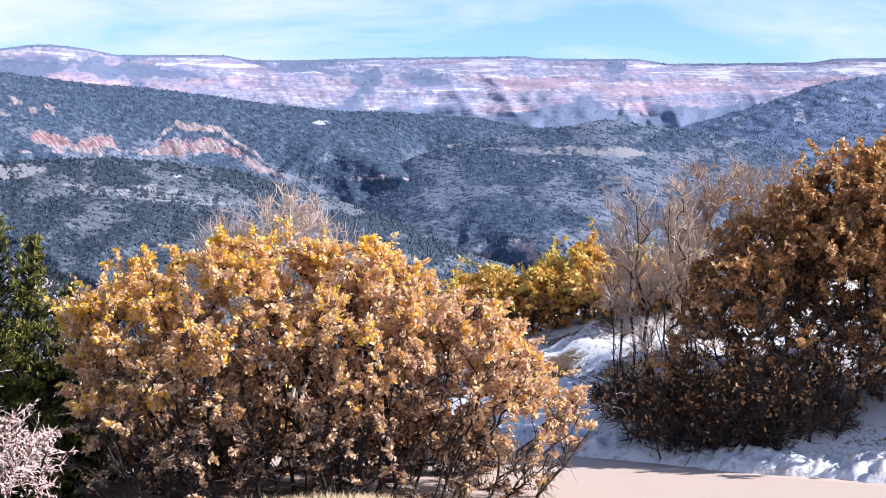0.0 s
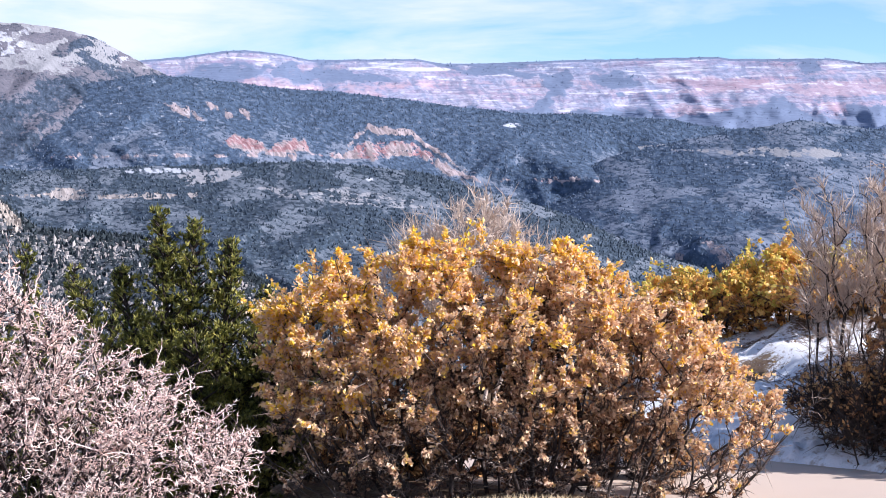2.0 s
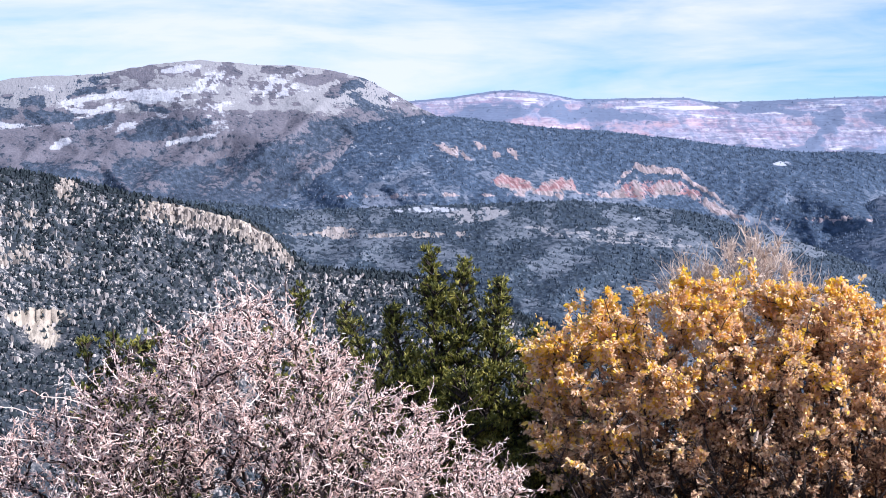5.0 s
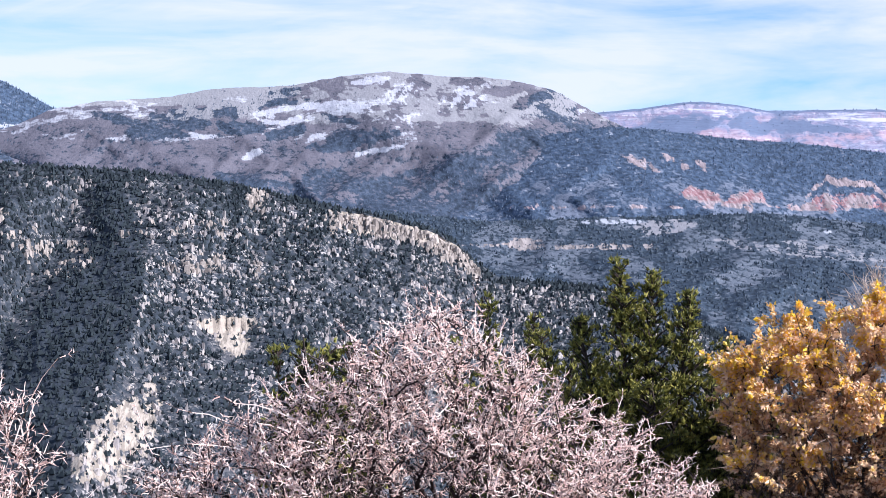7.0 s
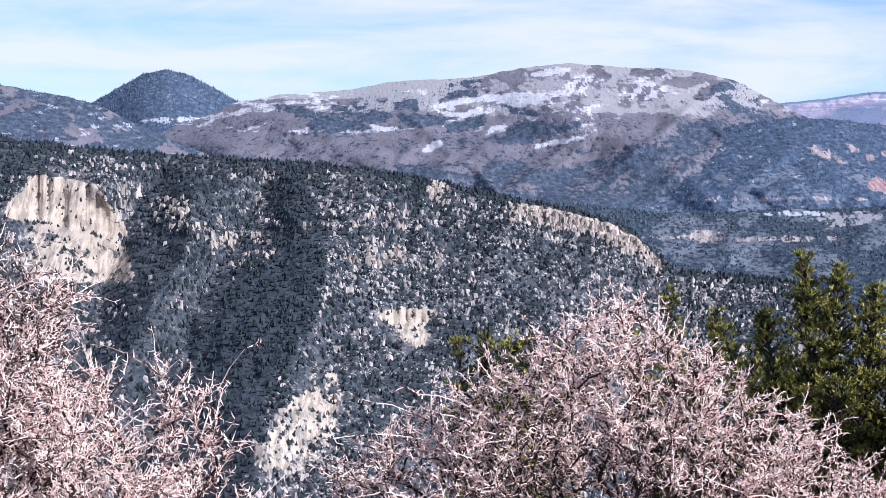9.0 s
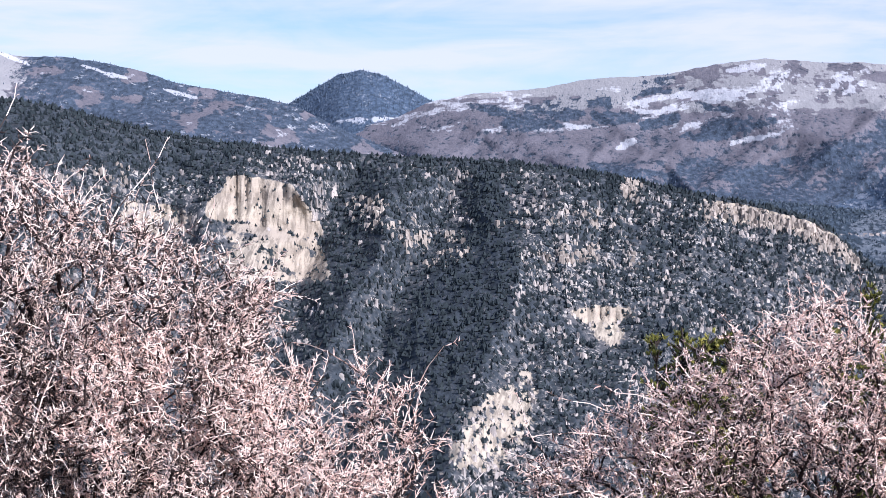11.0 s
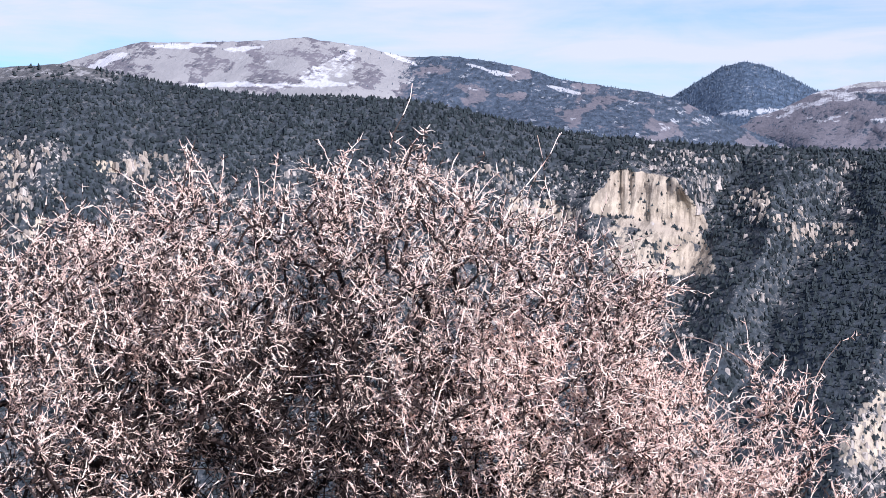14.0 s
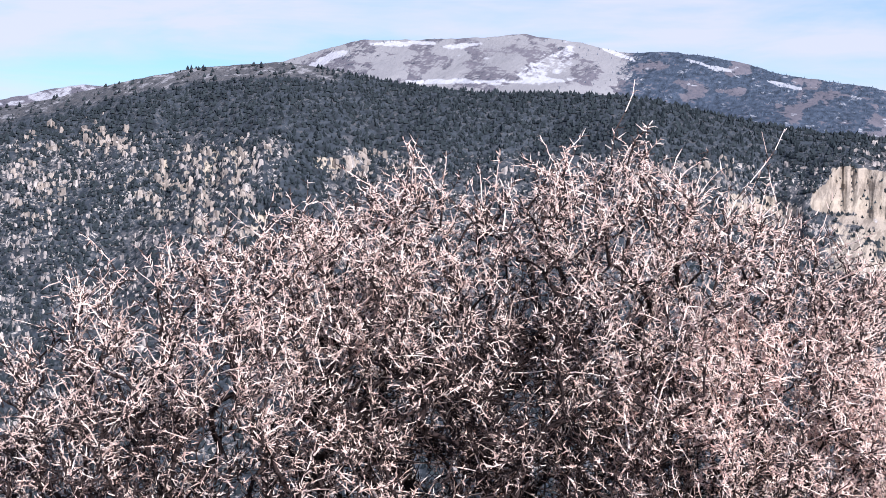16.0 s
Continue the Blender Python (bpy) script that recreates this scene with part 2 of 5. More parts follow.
def grid_faces(rows, cols):
    i = np.arange(rows - 1)[:, None] * cols + np.arange(cols - 1)[None]
    i = i.ravel()
    return np.stack([i, i + 1, i + cols + 1, i + cols], 1)


def store(me, name, values):
    me.attributes.new(name, "FLOAT", "POINT").data.foreach_set("value", np.asarray(values, np.float32).ravel())


def part(name, me, parent, label=""):
    ob = new(name, me)
    ob.parent = parent
    return tagged(ob, label)


def spot(bearing, rise, dist):
    """The point at that bearing (degrees to the left of straight ahead), rise and level distance from the eye."""
    return (-math.sin(radians(bearing)) * dist, math.cos(radians(bearing)) * dist, EYE + dist * math.tan(radians(rise)))


# ---- mountains ----
MARKS = {}


def massif(name, mat, crest, dist, foot, res, slope, spurs, cover, jag=0.0, seed=0, label="", category="mountain"):
    """A mountain side. crest: bearing and rise of the skyline, degrees; dist: how far the crest is, metres; foot: rise of the foot.
    slope(b, e, s): steepness in degrees; spurs(b, e, s): metres by which the face stands forward; cover(b, e, s): the ground cover."""
    rng = np.random.default_rng(seed)
    cb, ce = np.array(crest).T
    bear = np.arange(cb.min(), cb.max() + res, res)
    order = np.argsort(cb)
    top = np.interp(bear, cb[order], ce[order])
    k = np.exp(-np.linspace(-2, 2, 9) ** 2)
    top = np.convolve(np.pad(top, 4, mode="edge"), k / k.sum(), "valid")
    top = top + jag * (fbm(bear * 4.0, bear * 0, 4, seed) - 0.5)
    rows = int(0.72 * (top.max() - foot) / res) + 2
    s = np.linspace(0, 1, rows)[:, None] ** 1.35
    E = top[None] + (foot - top[None]) * s
    B = np.repeat(bear[None], rows, 0)
    S = s * np.ones_like(B)
    Z = EYE + dist * np.tan(np.radians(E))
    cot = 1 / np.tan(np.radians(np.clip(slope(B, E, S), 8, 85)))
    dz = -np.diff(Z, axis=0, prepend=Z[:1])
    even = np.stack([np.convolve(np.pad(c, 45, mode="edge"), np.ones(91) / 91, "valid") for c in cot])
    keep = np.exp(-dz / (0.014 * dist))
    ledge = np.zeros_like(Z)
    for k in range(1, rows):
        ledge[k] = ledge[k - 1] * keep[k] + dz[k] * (even[k] - cot[k])
    ledge = (np.roll(ledge, 1, 1) + 2 * ledge + np.roll(ledge, -1, 1)) / 4
    # the small teeth of the skyline stay at the skyline and do not run down the slope
    half = int(0.6 / res)
    calm = np.convolve(np.pad(top, half, mode="edge"), np.ones(2 * half + 1) / (2 * half + 1), "valid")
    R = dist - np.cumsum(dz * even, axis=0) + (top - calm)[None] * dist * 0.01745 * even + ledge - spurs(B, E, S)
    # heights follow from the rise at the final distance
    Z = EYE + R * np.tan(np.radians(E))
    back = [(120.0, 30.0), (500.0, 200.0)]
    Rb = np.stack([R[0] + dr * dist / 4000 for dr, _ in back][::-1])
    Zb = np.stack([Z[0] - dh * dist / 4000 for _, dh in back][::-1])
    R, Z, B = np.concatenate([Rb, R]), np.concatenate([Zb, Z]), np.concatenate([B[:1], B[:1], B])
    X, Y = -np.sin(np.radians(B)) * R, np.cos(np.radians(B)) * R
    me = raw_mesh(name, np.stack([X, Y, Z], -1).reshape(-1, 3), grid_faces(*R.shape)[:, ::-1], mat, True)
    E2, S2 = np.concatenate([E[:1], E[:1], E]), np.concatenate([S[:1], S[:1], S])
    marks = cover(B, E2, S2)
    MARKS[name] = marks
    marks["wood"] = np.clip(marks.get("trees", 0 * R), 0, 1)
    for key in ("rock", "stone", "red", "meadow", "snow", "wood"):
        store(me, key, np.clip(marks.get(key, np.zeros_like(R)), 0, 1) * np.ones_like(R))
    ob = tagged(new(name, me), label, category, kind="structure")
    return ob, (B, E2, R, marks.get("trees", np.zeros_like(R)) * np.ones_like(R), rng)


def forest(name, mat, field, count, height, label, squat=0.55, sides=3):
    """Small trees strewn over a mountain side, denser where its cover says so."""
    B, E, R, dens, rng = field
    w = np.clip(dens, 0, 1) * R / R.mean()
    w[:2] = 0
    w = w.ravel() / w.sum()
    n = rng.choice(len(w), count, p=w)
    rows, cols = R.shape
    i, j = n // cols, n % cols
    di, dj = rng.random(count), rng.random(count)
    i2, j2 = np.minimum(i + 1, rows - 1), np.minimum(j + 1, cols - 1)

    def at(a):
        return (a[i, j] * (1 - dj) + a[i, j2] * dj) * (1 - di) + (a[i2, j] * (1 - dj) + a[i2, j2] * dj) * di
    b, e, r = at(B), at(E), at(R)
    base = np.stack([-np.sin(np.radians(b)) * r, np.cos(np.radians(b)) * r, EYE + r * np.tan(np.radians(e))], -1)
    h = height * rng.uniform(0.62, 1.2, count) ** 1.8
    wd = h * squat * rng.uniform(0.75, 1.25, count)
    turn = rng.random(count) * 6.28
    ang = turn[:, None] + np.arange(sides)[None] * 2 * np.pi / sides
    rr = wd[:, None] * rng.uniform(0.7, 1.2, (count, sides)) * 0.5
    zz = h[:, None] * rng.uniform(0.1, 0.5, (count, sides)) * 0.3
    ring = base[:, None] + np.stack([np.cos(ang) * rr, np.sin(ang) * rr, zz], -1)
    tip = base + np.stack([rng.normal(0, 0.08, count) * wd, rng.normal(0, 0.08, count) * wd, h], -1)
    k = np.arange(sides)
    f = np.stack([k, (k + 1) % sides, np.full(sides, sides)], 1)
    v = np.concatenate([ring, tip[:, None]], 1)
    f = f[None] + (np.arange(count) * v.shape[1])[:, None, None]
    me = raw_mesh(name, v.reshape(-1, 3), f.reshape(-1, 3), mat)
    return tagged(new(name, me), label, "trees", kind="stuff")


def outcrops(name, mat, field, dens, count, width, tall, label, lean=0.12, seed=7, taper=(0.25, 0.9), tops=(0.12, 0.62)):
    """Blocky ledges and pinnacles of bare rock standing out of a mountain side, where dens says so."""
    B, E, R, _, _ = field
    rng = np.random.default_rng(seed)
    w = np.clip(dens, 0, 1) * np.ones_like(R)
    w[:3], w[-2:] = 0, 0
    w = w.ravel() / w.sum()
    n = rng.choice(len(w), count, p=w)
    i, j = n // R.shape[1], n % R.shape[1]
    b, e, r = B[i, j] + rng.normal(0, 0.03, count), E[i, j], R[i, j]
    base = np.stack([-np.sin(np.radians(b)) * r, np.cos(np.radians(b)) * r, EYE + r * np.tan(np.radians(e))], -1)
    wd = width * rng.uniform(0.4, 1.15, count) ** 1.9 * 1.35
    h = wd * tall * rng.uniform(0.6, 1.6, count)
    sides = 5
    ang = rng.random(count)[:, None] * 6.28 + (np.arange(sides) + rng.uniform(-0.3, 0.3, (count, sides))) * 2 * np.pi / sides
    rr = 0.5 * wd[:, None] * rng.uniform(0.65, 1.25, (count, sides))
    ring = np.stack([np.cos(ang) * rr, np.sin(ang) * rr * 0.8, np.zeros_like(rr)], -1)
    low = base[:, None] + ring * 1.15 - np.array([0, 0, 1]) * (0.7 * h + 1.0)[:, None, None]
    top = base[:, None] + ring * rng.uniform(*taper, (count, sides, 1)) + np.array([0, 0, 1.0]) * (h[:, None] * rng.uniform(*tops, (count, sides)))[..., None]
    top = top + np.stack([rng.normal(0, lean, count) * h, rng.normal(0, lean, count) * h, 0 * h], -1)[:, None]
    V = np.concatenate([low, top], 1)
    k = np.arange(sides)
    quad = np.stack([k, (k + 1) % sides, (k + 1) % sides + sides, k + sides], 1)
    f = np.concatenate([quad[:, [0, 1, 2]], quad[:, [0, 2, 3]], np.stack([np.full(3, sides), np.arange(6, 9), np.arange(7, 10)], 1)])
    F = f[None] + (np.arange(count) * 2 * sides)[:, None, None]
    tagged(new(name, raw_mesh(name, V.reshape(-1, 3), F.reshape(-1, 3), mat)), label, "rocks", kind="stuff")


def strip(b, e, b0, e0, b1, e1, w, seed=0, rag=0.6):
    """A ragged slanting strip on a mountain side from one place to another, pinched at its ends."""
    L = math.hypot(b1 - b0, e1 - e0)
    ub, ue = (b1 - b0) / L, (e1 - e0) / L
    q = ((b - b0) * ub + (e - e0) * ue) / L
    d = (e - e0) * ub - (b - b0) * ue
    half = w * (0.35 + 0.65 * np.sqrt(np.clip(4 * q * (1 - q), 0, 1))) * (1 + rag * 2 * (fbm(q * L * 3 + seed, d * 4 + seed, 4, seed) - 0.5))
    inside = step(-0.05, 0.05, q) * (1 - step(0.95, 1.05, q))
    return inside * (1 - step(0.35, 1.5, np.abs(d + w * rag * 1.2 * (fbm(q * L * 2.2, 0 * q + seed, 3, seed + 1) - 0.5)) / np.maximum(half, 1e-4)))


def patch(b, e, b0, e0, wb, we, lean=0.0, seed=0, rag=0.5, solid=False):
    """A ragged patch on a mountain side: 1 inside, 0 outside."""
    db, de = (b - b0), (e - e0) - lean * (b - b0)
    d = np.sqrt((db / wb) ** 2 + (de / we) ** 2)
    d = d + rag * (fbm(db / wb * 1.4 + seed, de / we * 1.4, 5, seed, 0.65) - 0.5) * 2.6
    if solid:
        return 1 - step(0.35, 1.45, d)
    fleck = fbm(b * 7.0 + seed, e * 6.0, 4, seed + 7, 0.65)
    return (1 - step(0.55, 1.3, d)) * (0.40 + 0.60 * step(0.40, 0.58, fleck))
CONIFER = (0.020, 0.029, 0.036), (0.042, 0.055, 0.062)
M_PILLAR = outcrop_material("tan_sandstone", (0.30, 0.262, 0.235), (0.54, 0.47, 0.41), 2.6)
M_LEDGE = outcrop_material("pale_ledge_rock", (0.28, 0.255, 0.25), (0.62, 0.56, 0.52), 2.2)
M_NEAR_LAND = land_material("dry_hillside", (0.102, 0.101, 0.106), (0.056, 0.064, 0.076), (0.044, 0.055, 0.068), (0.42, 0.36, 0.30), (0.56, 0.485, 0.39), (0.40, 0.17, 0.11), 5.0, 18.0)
# distance haze is painted into these farther land colours as extra blue
M_MID_LAND = land_material("hazy_forest_hillside", (0.175, 0.198, 0.245), (0.088, 0.120, 0.175), (0.062, 0.094, 0.146), (0.30, 0.25, 0.26), (0.45, 0.37, 0.37), (0.33, 0.17, 0.18), 8.0, 26.0)
M_LOW_LAND = land_material("hazy_scrubby_hillside", (0.152, 0.172, 0.202), (0.070, 0.092, 0.122), (0.044, 0.064, 0.090), (0.32, 0.28, 0.27), (0.46, 0.41, 0.38), (0.34, 0.19, 0.19), 6.0, 22.0)
M_HIGH_LAND = land_material("hazy_mountain_grass", (0.160, 0.150, 0.172), (0.096, 0.098, 0.126), (0.056, 0.077, 0.112), (0.46, 0.40, 0.38), (0.60, 0.55, 0.52), (0.40, 0.20, 0.16), 8.0, 30.0)
M_FAR_LAND = land_material("hazy_blue_limestone", (0.19, 0.24, 0.34), (0.14, 0.19, 0.29), (0.14, 0.185, 0.285), (0.25, 0.26, 0.36), (0.46, 0.48, 0.60), (0.45, 0.30, 0.35), 18.0, 22.0)
M_STRATA = strata_material("hazy_banded_limestone", [(0.30, (0.25, 0.26, 0.38)), (0.42, (0.40, 0.31, 0.40)), (0.49, (0.52, 0.49, 0.58)), (0.55, (0.36, 0.33, 0.44)), (0.62, (0.47, 0.36, 0.43)), (0.70, (0.58, 0.56, 0.64))], (0.18, 0.225, 0.33), (0.72, 0.72, 0.79), 13.0, 20.0)
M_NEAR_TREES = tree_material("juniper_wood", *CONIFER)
# the farther trees carry the same haze blue in their base colour
M_MID_TREES = tree_material("hazy_fir_wood", (0.080, 0.116, 0.172), (0.125, 0.167, 0.230), 80.0)
M_LOW_TREES = tree_material("hazy_pinyon_wood", (0.046, 0.068, 0.092), (0.086, 0.113, 0.142), 60.0)
M_FAR_TREES = tree_material("hazy_spruce_wood", (0.130, 0.170, 0.250), (0.165, 0.208, 0.295), 120.0)


def plateau():
    crest = [(-43, 4.0), (-36.5, 4.0), (-35.1, 4.0), (-34.5, 3.9), (-30.3, 3.9), (-29.4, 4.05), (-26.6, 4.07), (-26.1, 4.14), (-22.3, 4.1),
             (-19, 4.0), (-18.1, 4.0), (-17.3, 4.14), (-14.1, 4.12), (-13.2, 4.3), (-12.2, 4.4), (-11.5, 4.35), (-10.5, 4.2), (-9, 4.05), (-6, 3.9)]

    def form(b, e):
        return 1.0 * facets(b, e, 4650, 300, 8, 0.9) + 0.9 * facets(b, e, 4650, 110, 9, 0.7)

    def slope(b, e, s):
        bench = 0.5 + 0.5 * np.sin((e + 0.25 * fbm(b * 0.6, e * 0.5, 3, 4)) * 13.0)
        return 26 + 30 * bench ** 3 + 0 * b

    def spurs(b, e, s):
        return step(0.02, 0.5, s) * (form(b, e) + 0.6 * folds(b, e, 4650, 60, 10, 0.5))

    def cover(b, e, s):
        lean = e + 0.22 * (fbm(b * 0.5, e * 0.5, 3, 6) - 0.5)
        shade = lee(form, b, e, 0.3)
        n = fbm(b * 2, e * 2.4, 4, 13)
        line = 2.45 + 1.1 * (ridged(b * 0.30 + 0.25 * e, e * 0.15, 3, 3) - 0.5)
        wood = 1 - step(-0.22, 0.22, e - line - 0.6 * (n - 0.5))
        # sides turned from the sun get painted shade through the wood cover
        wood = wood + 0.12 * step(0.45, 1.25, shade + 0.8 * (fbm(b * 1.5, e * 2, 4, 5) - 0.5)) * step(0.10, 0.2, s)
        wood = wood + 0.9 * step(-15.8, -14.4, b) * step(-4.1, -3.95, -e + 0.5 * (n - 0.5)) * step(0.42, 0.55, fbm(b * 0.7, e * 1.5, 3, 14))
        wood = wood + 0.9 * (1 - step(0.010, 0.022, s + 0.02 * (fbm(b * 3, e, 3, 15) - 0.5)))
        for b0, e0, wb, we in ((-19.5, 3.85, 1.2, 0.22), (-21.5, 3.45, 0.5, 0.35), (-23.2, 3.55, 0.9, 0.32), (-28.7, 3.78, 0.45, 0.25), (-15.5, 3.6, 0.9, 0.16)):
            wood = wood + patch(b, e, b0, e0, wb, we, 0.1, int(-b0), 0.9, True)
        wood = np.clip(wood, 0, 1)
        rock = 1 - wood
        red = rock * step(0.46, 0.60, fbm(lean * 3.0 + 3, b * 0.35, 4, 7)) * (1 - step(3.3, 3.8, e + 0.4 * (n - 0.5)))
        rim = step(0.02, 0.04, s) * (1 - step(0.08, 0.13, s + 0.05 * (n - 0.5))) * step(0.40, 0.55, fbm(b * 0.9, e * 0, 3, 16))
        ledge = step(0.54, 0.64, fbm(lean * 11.0, b * 0.35, 4, 12, 0.65))
        return dict(rock=rock, red=red * 0.9, snow=np.clip(0.95 * rim + 0.35 + 0.5 * ledge * (1 - 0.5 * step(0.35, 0.6, s)), 0, 1) * rock, trees=wood)
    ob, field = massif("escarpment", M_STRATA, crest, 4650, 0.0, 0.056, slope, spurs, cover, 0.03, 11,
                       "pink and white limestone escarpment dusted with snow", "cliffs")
    forest("high_forest", M_FAR_TREES, field, 5000, 3.0, "distant spruce forest on the escarpment, tinted with haze blue", 0.7)


def spur():
    crest = [(-43, 4.0), (-36.5, 3.5), (-35.5, 3.4), (-34.5, 3.26), (-33.9, 3.0), (-32.6, 2.6), (-31.3, 2.2), (-29, 1.6), (-26, 0.8)]
    flat = lambda b, e, s: 24 + 0 * b
    # the spur's blue is haze painted into its land and tree colours
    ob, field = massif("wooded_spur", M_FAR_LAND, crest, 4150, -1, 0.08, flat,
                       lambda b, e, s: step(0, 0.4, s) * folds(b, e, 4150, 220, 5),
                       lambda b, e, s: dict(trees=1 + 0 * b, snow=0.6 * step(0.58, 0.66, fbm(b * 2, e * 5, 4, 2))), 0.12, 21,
                       "wooded spur of the far plateau, tinted with haze blue", "mountain")
    forest("spur_forest", M_FAR_TREES, field, 8000, 4.5, "distant spruce forest on the spur, tinted with haze blue", 0.5)


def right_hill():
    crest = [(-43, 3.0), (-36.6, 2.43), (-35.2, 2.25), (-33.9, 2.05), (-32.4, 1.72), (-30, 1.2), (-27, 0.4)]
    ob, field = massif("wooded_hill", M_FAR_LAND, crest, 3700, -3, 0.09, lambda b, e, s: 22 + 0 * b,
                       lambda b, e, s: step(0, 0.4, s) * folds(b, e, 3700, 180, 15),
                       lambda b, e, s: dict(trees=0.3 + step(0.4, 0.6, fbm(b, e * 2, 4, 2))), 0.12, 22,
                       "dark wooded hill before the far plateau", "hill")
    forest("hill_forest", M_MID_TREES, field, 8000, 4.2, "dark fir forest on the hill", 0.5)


def forest_ridge():
    crest = [(-34, 1.4), (-32.4, 1.6), (-26, 2.1), (-24.6, 2.35), (-22.3, 2.5), (-20.6, 2.52), (-18, 2.8), (-17, 2.95), (-14.9, 3.2), (-13.6, 3.25),
             (-12.4, 3.4), (-10.8, 3.6), (-9.4, 3.65), (-8.2, 3.5), (-7, 3.2), (-5.5, 2.8), (-4, 2.4), (-2, 1.9), (2, 1.5)]

    def fluted(b, e, xs, heads, soles, seed):
        """A worn face of bare rock between a toothed head and a foot: 1 inside it, and how far down it a place lies."""
        head = np.interp(b, xs, heads) + 0.30 * (ridged(b * 2.6, e * 0, 3, seed) - 0.6)
        sole = np.interp(b, xs, soles) + 0.20 * (ridged(b * 3.3, e * 0, 3, seed + 1) - 0.5)
        down = np.clip((head - e) / np.maximum(head - sole, 0.05), 0, 1)
        return step(-0.06, 0.10, head - e) * step(-0.08, 0.08, e - sole), down

    def faces(b, e):
        """The pink amphitheatre and the two red faces beside it."""
        a, down = fluted(b, e, [-19.2, -18.6, -18.0, -17.5, -17.0, -16.35, -15.9, -15.5, -15.1], [0.62, 1.0, 1.42, 1.75, 2.12, 2.30, 2.2, 1.9, 1.35], [0.52, 0.62, 0.82, 1.12, 1.28, 1.2, 1.1, 1.15, 1.25], 30)
        c, down_c = fluted(b, e, [-13.1, -12.8, -12.4, -12.0, -11.7, -11.4], [1.3, 1.7, 1.95, 2.05, 1.95, 1.6], [1.35, 1.38, 1.4, 1.45, 1.6, 1.7], 26)
        d, down_d = fluted(b, e, [-14.3, -14.0, -13.6, -13.1, -12.9], [1.4, 1.75, 1.78, 1.7, 1.3], [1.45, 1.38, 1.35, 1.35, 1.4], 24)
        return a, down, np.clip(c + d, 0, 1), np.where(c > d, down_c, down_d)

    def rocks(b, e):
        a, down, c, down_c = faces(b, e)
        rib = step(0.42, 0.60, ridged(b * 4.4, e * 1.2, 3, 31))
        worn = fbm(b * 3, e * 3, 4, 28)
        r = a * np.clip((1 - step(0.10, 0.35, down + 0.3 * (worn - 0.5))) + rib * step(0.30, 0.6, down + 0.5 * (worn - 0.5)), 0.12, 1)
        r = r + c * np.clip(0.45 + 0.55 * rib + step(0.75, 0.95, down_c), 0, 1)
        for b0, e0, b1, e1 in ((-9.9, 2.85, -10.75, 2.35), (-10.5, 2.75, -11.1, 2.3), (-11.3, 2.75, -11.9, 2.4), (-12.1, 2.7, -12.5, 2.3), (-10.9, 2.9, -11.3, 2.65)):
            r = r + 0.9 * strip(b, e, b0, e0, b1, e1, 0.11, int(-b0 * 10), 1.3) * (0.3 + 0.7 * rib)
        r = r + patch(b, e, -23.6, -0.78, 0.22, 0.3, 0.0, 35, 0.5) + strip(b, e, -21.6, -0.3, -22.9, -0.75, 0.06, 34, 0.8) + patch(b, e, -30.6, 0.5, 0.3, 0.5, 0, 37)
        low = (1 - step(-0.2, 0.8, e)) * step(-19, -22, b)
        return np.clip(r + 0.7 * low * step(0.60, 0.68, fbm(b * 3 + 2 * e, e * 3.5, 4, 36, 0.6)), 0, 1)

    def form(b, e):
        return 0.9 * facets(b, e, 3650, 420, 44, -1.6, False) + 1.5 * facets(b, e, 3650, 150, 45, -1.2)

    def slope(b, e, s):
        return 21 + 0 * b

    def spurs(b, e, s):
        return step(0, 0.3, s) * (form(b, e) + 1.2 * folds(b, e, 3650, 45, 49, 1.2)) + 12 * rocks(b, e) * ridged(b * 4.5, e * 0.5, 2, 50)

    def cover(b, e, s):
        rock = rocks(b, e)
        a, down, c, down_c = faces(b, e)
        gullies = 1 - step(0.46, 0.66, ridged(b * 4.4, e * 1.2, 3, 31))
        red = c * (1 - 0.7 * step(0.72, 0.9, down_c)) * (0.65 + 0.35 * gullies) + a * step(0.3, 0.5, down) * (0.35 + 0.5 * gullies)
        meadow = patch(b, e, -27.5, 1.0, 2.6, 0.13, 0.0, 41, 0.9) + patch(b, e, -25, 1.5, 1.6, 0.10, 0, 43, 0.9)
        snow = patch(b, e, -20.14, 2.19, 0.36, 0.08, 0, 42, 0.3) + 0.5 * step(0.62, 0.70, fbm(b * 4, e * 7, 4, 48)) * step(-16, -9, b)
        trees = (0.25 + 0.5 * step(0.38, 0.6, fbm(b * 1.0, e * 1.6, 4, 46)) + 0.6 * lee(form, b, e, 0.4) + 0.9 * (1 - step(0.08, 0.22, s + 0.1 * (fbm(b, e, 3, 47) - 0.5)))) * (1 - 0.9 * np.clip(rock + meadow + snow, 0, 1))
        return dict(rock=rock * 0.9, red=np.clip(red, 0, 1) * np.clip(rock + 0.5, 0, 1), meadow=np.clip(meadow, 0, 1), snow=snow, trees=trees)
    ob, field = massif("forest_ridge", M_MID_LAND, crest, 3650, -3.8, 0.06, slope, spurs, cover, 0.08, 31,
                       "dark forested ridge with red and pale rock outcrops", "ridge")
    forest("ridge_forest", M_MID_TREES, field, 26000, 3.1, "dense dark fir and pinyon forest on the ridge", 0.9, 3)


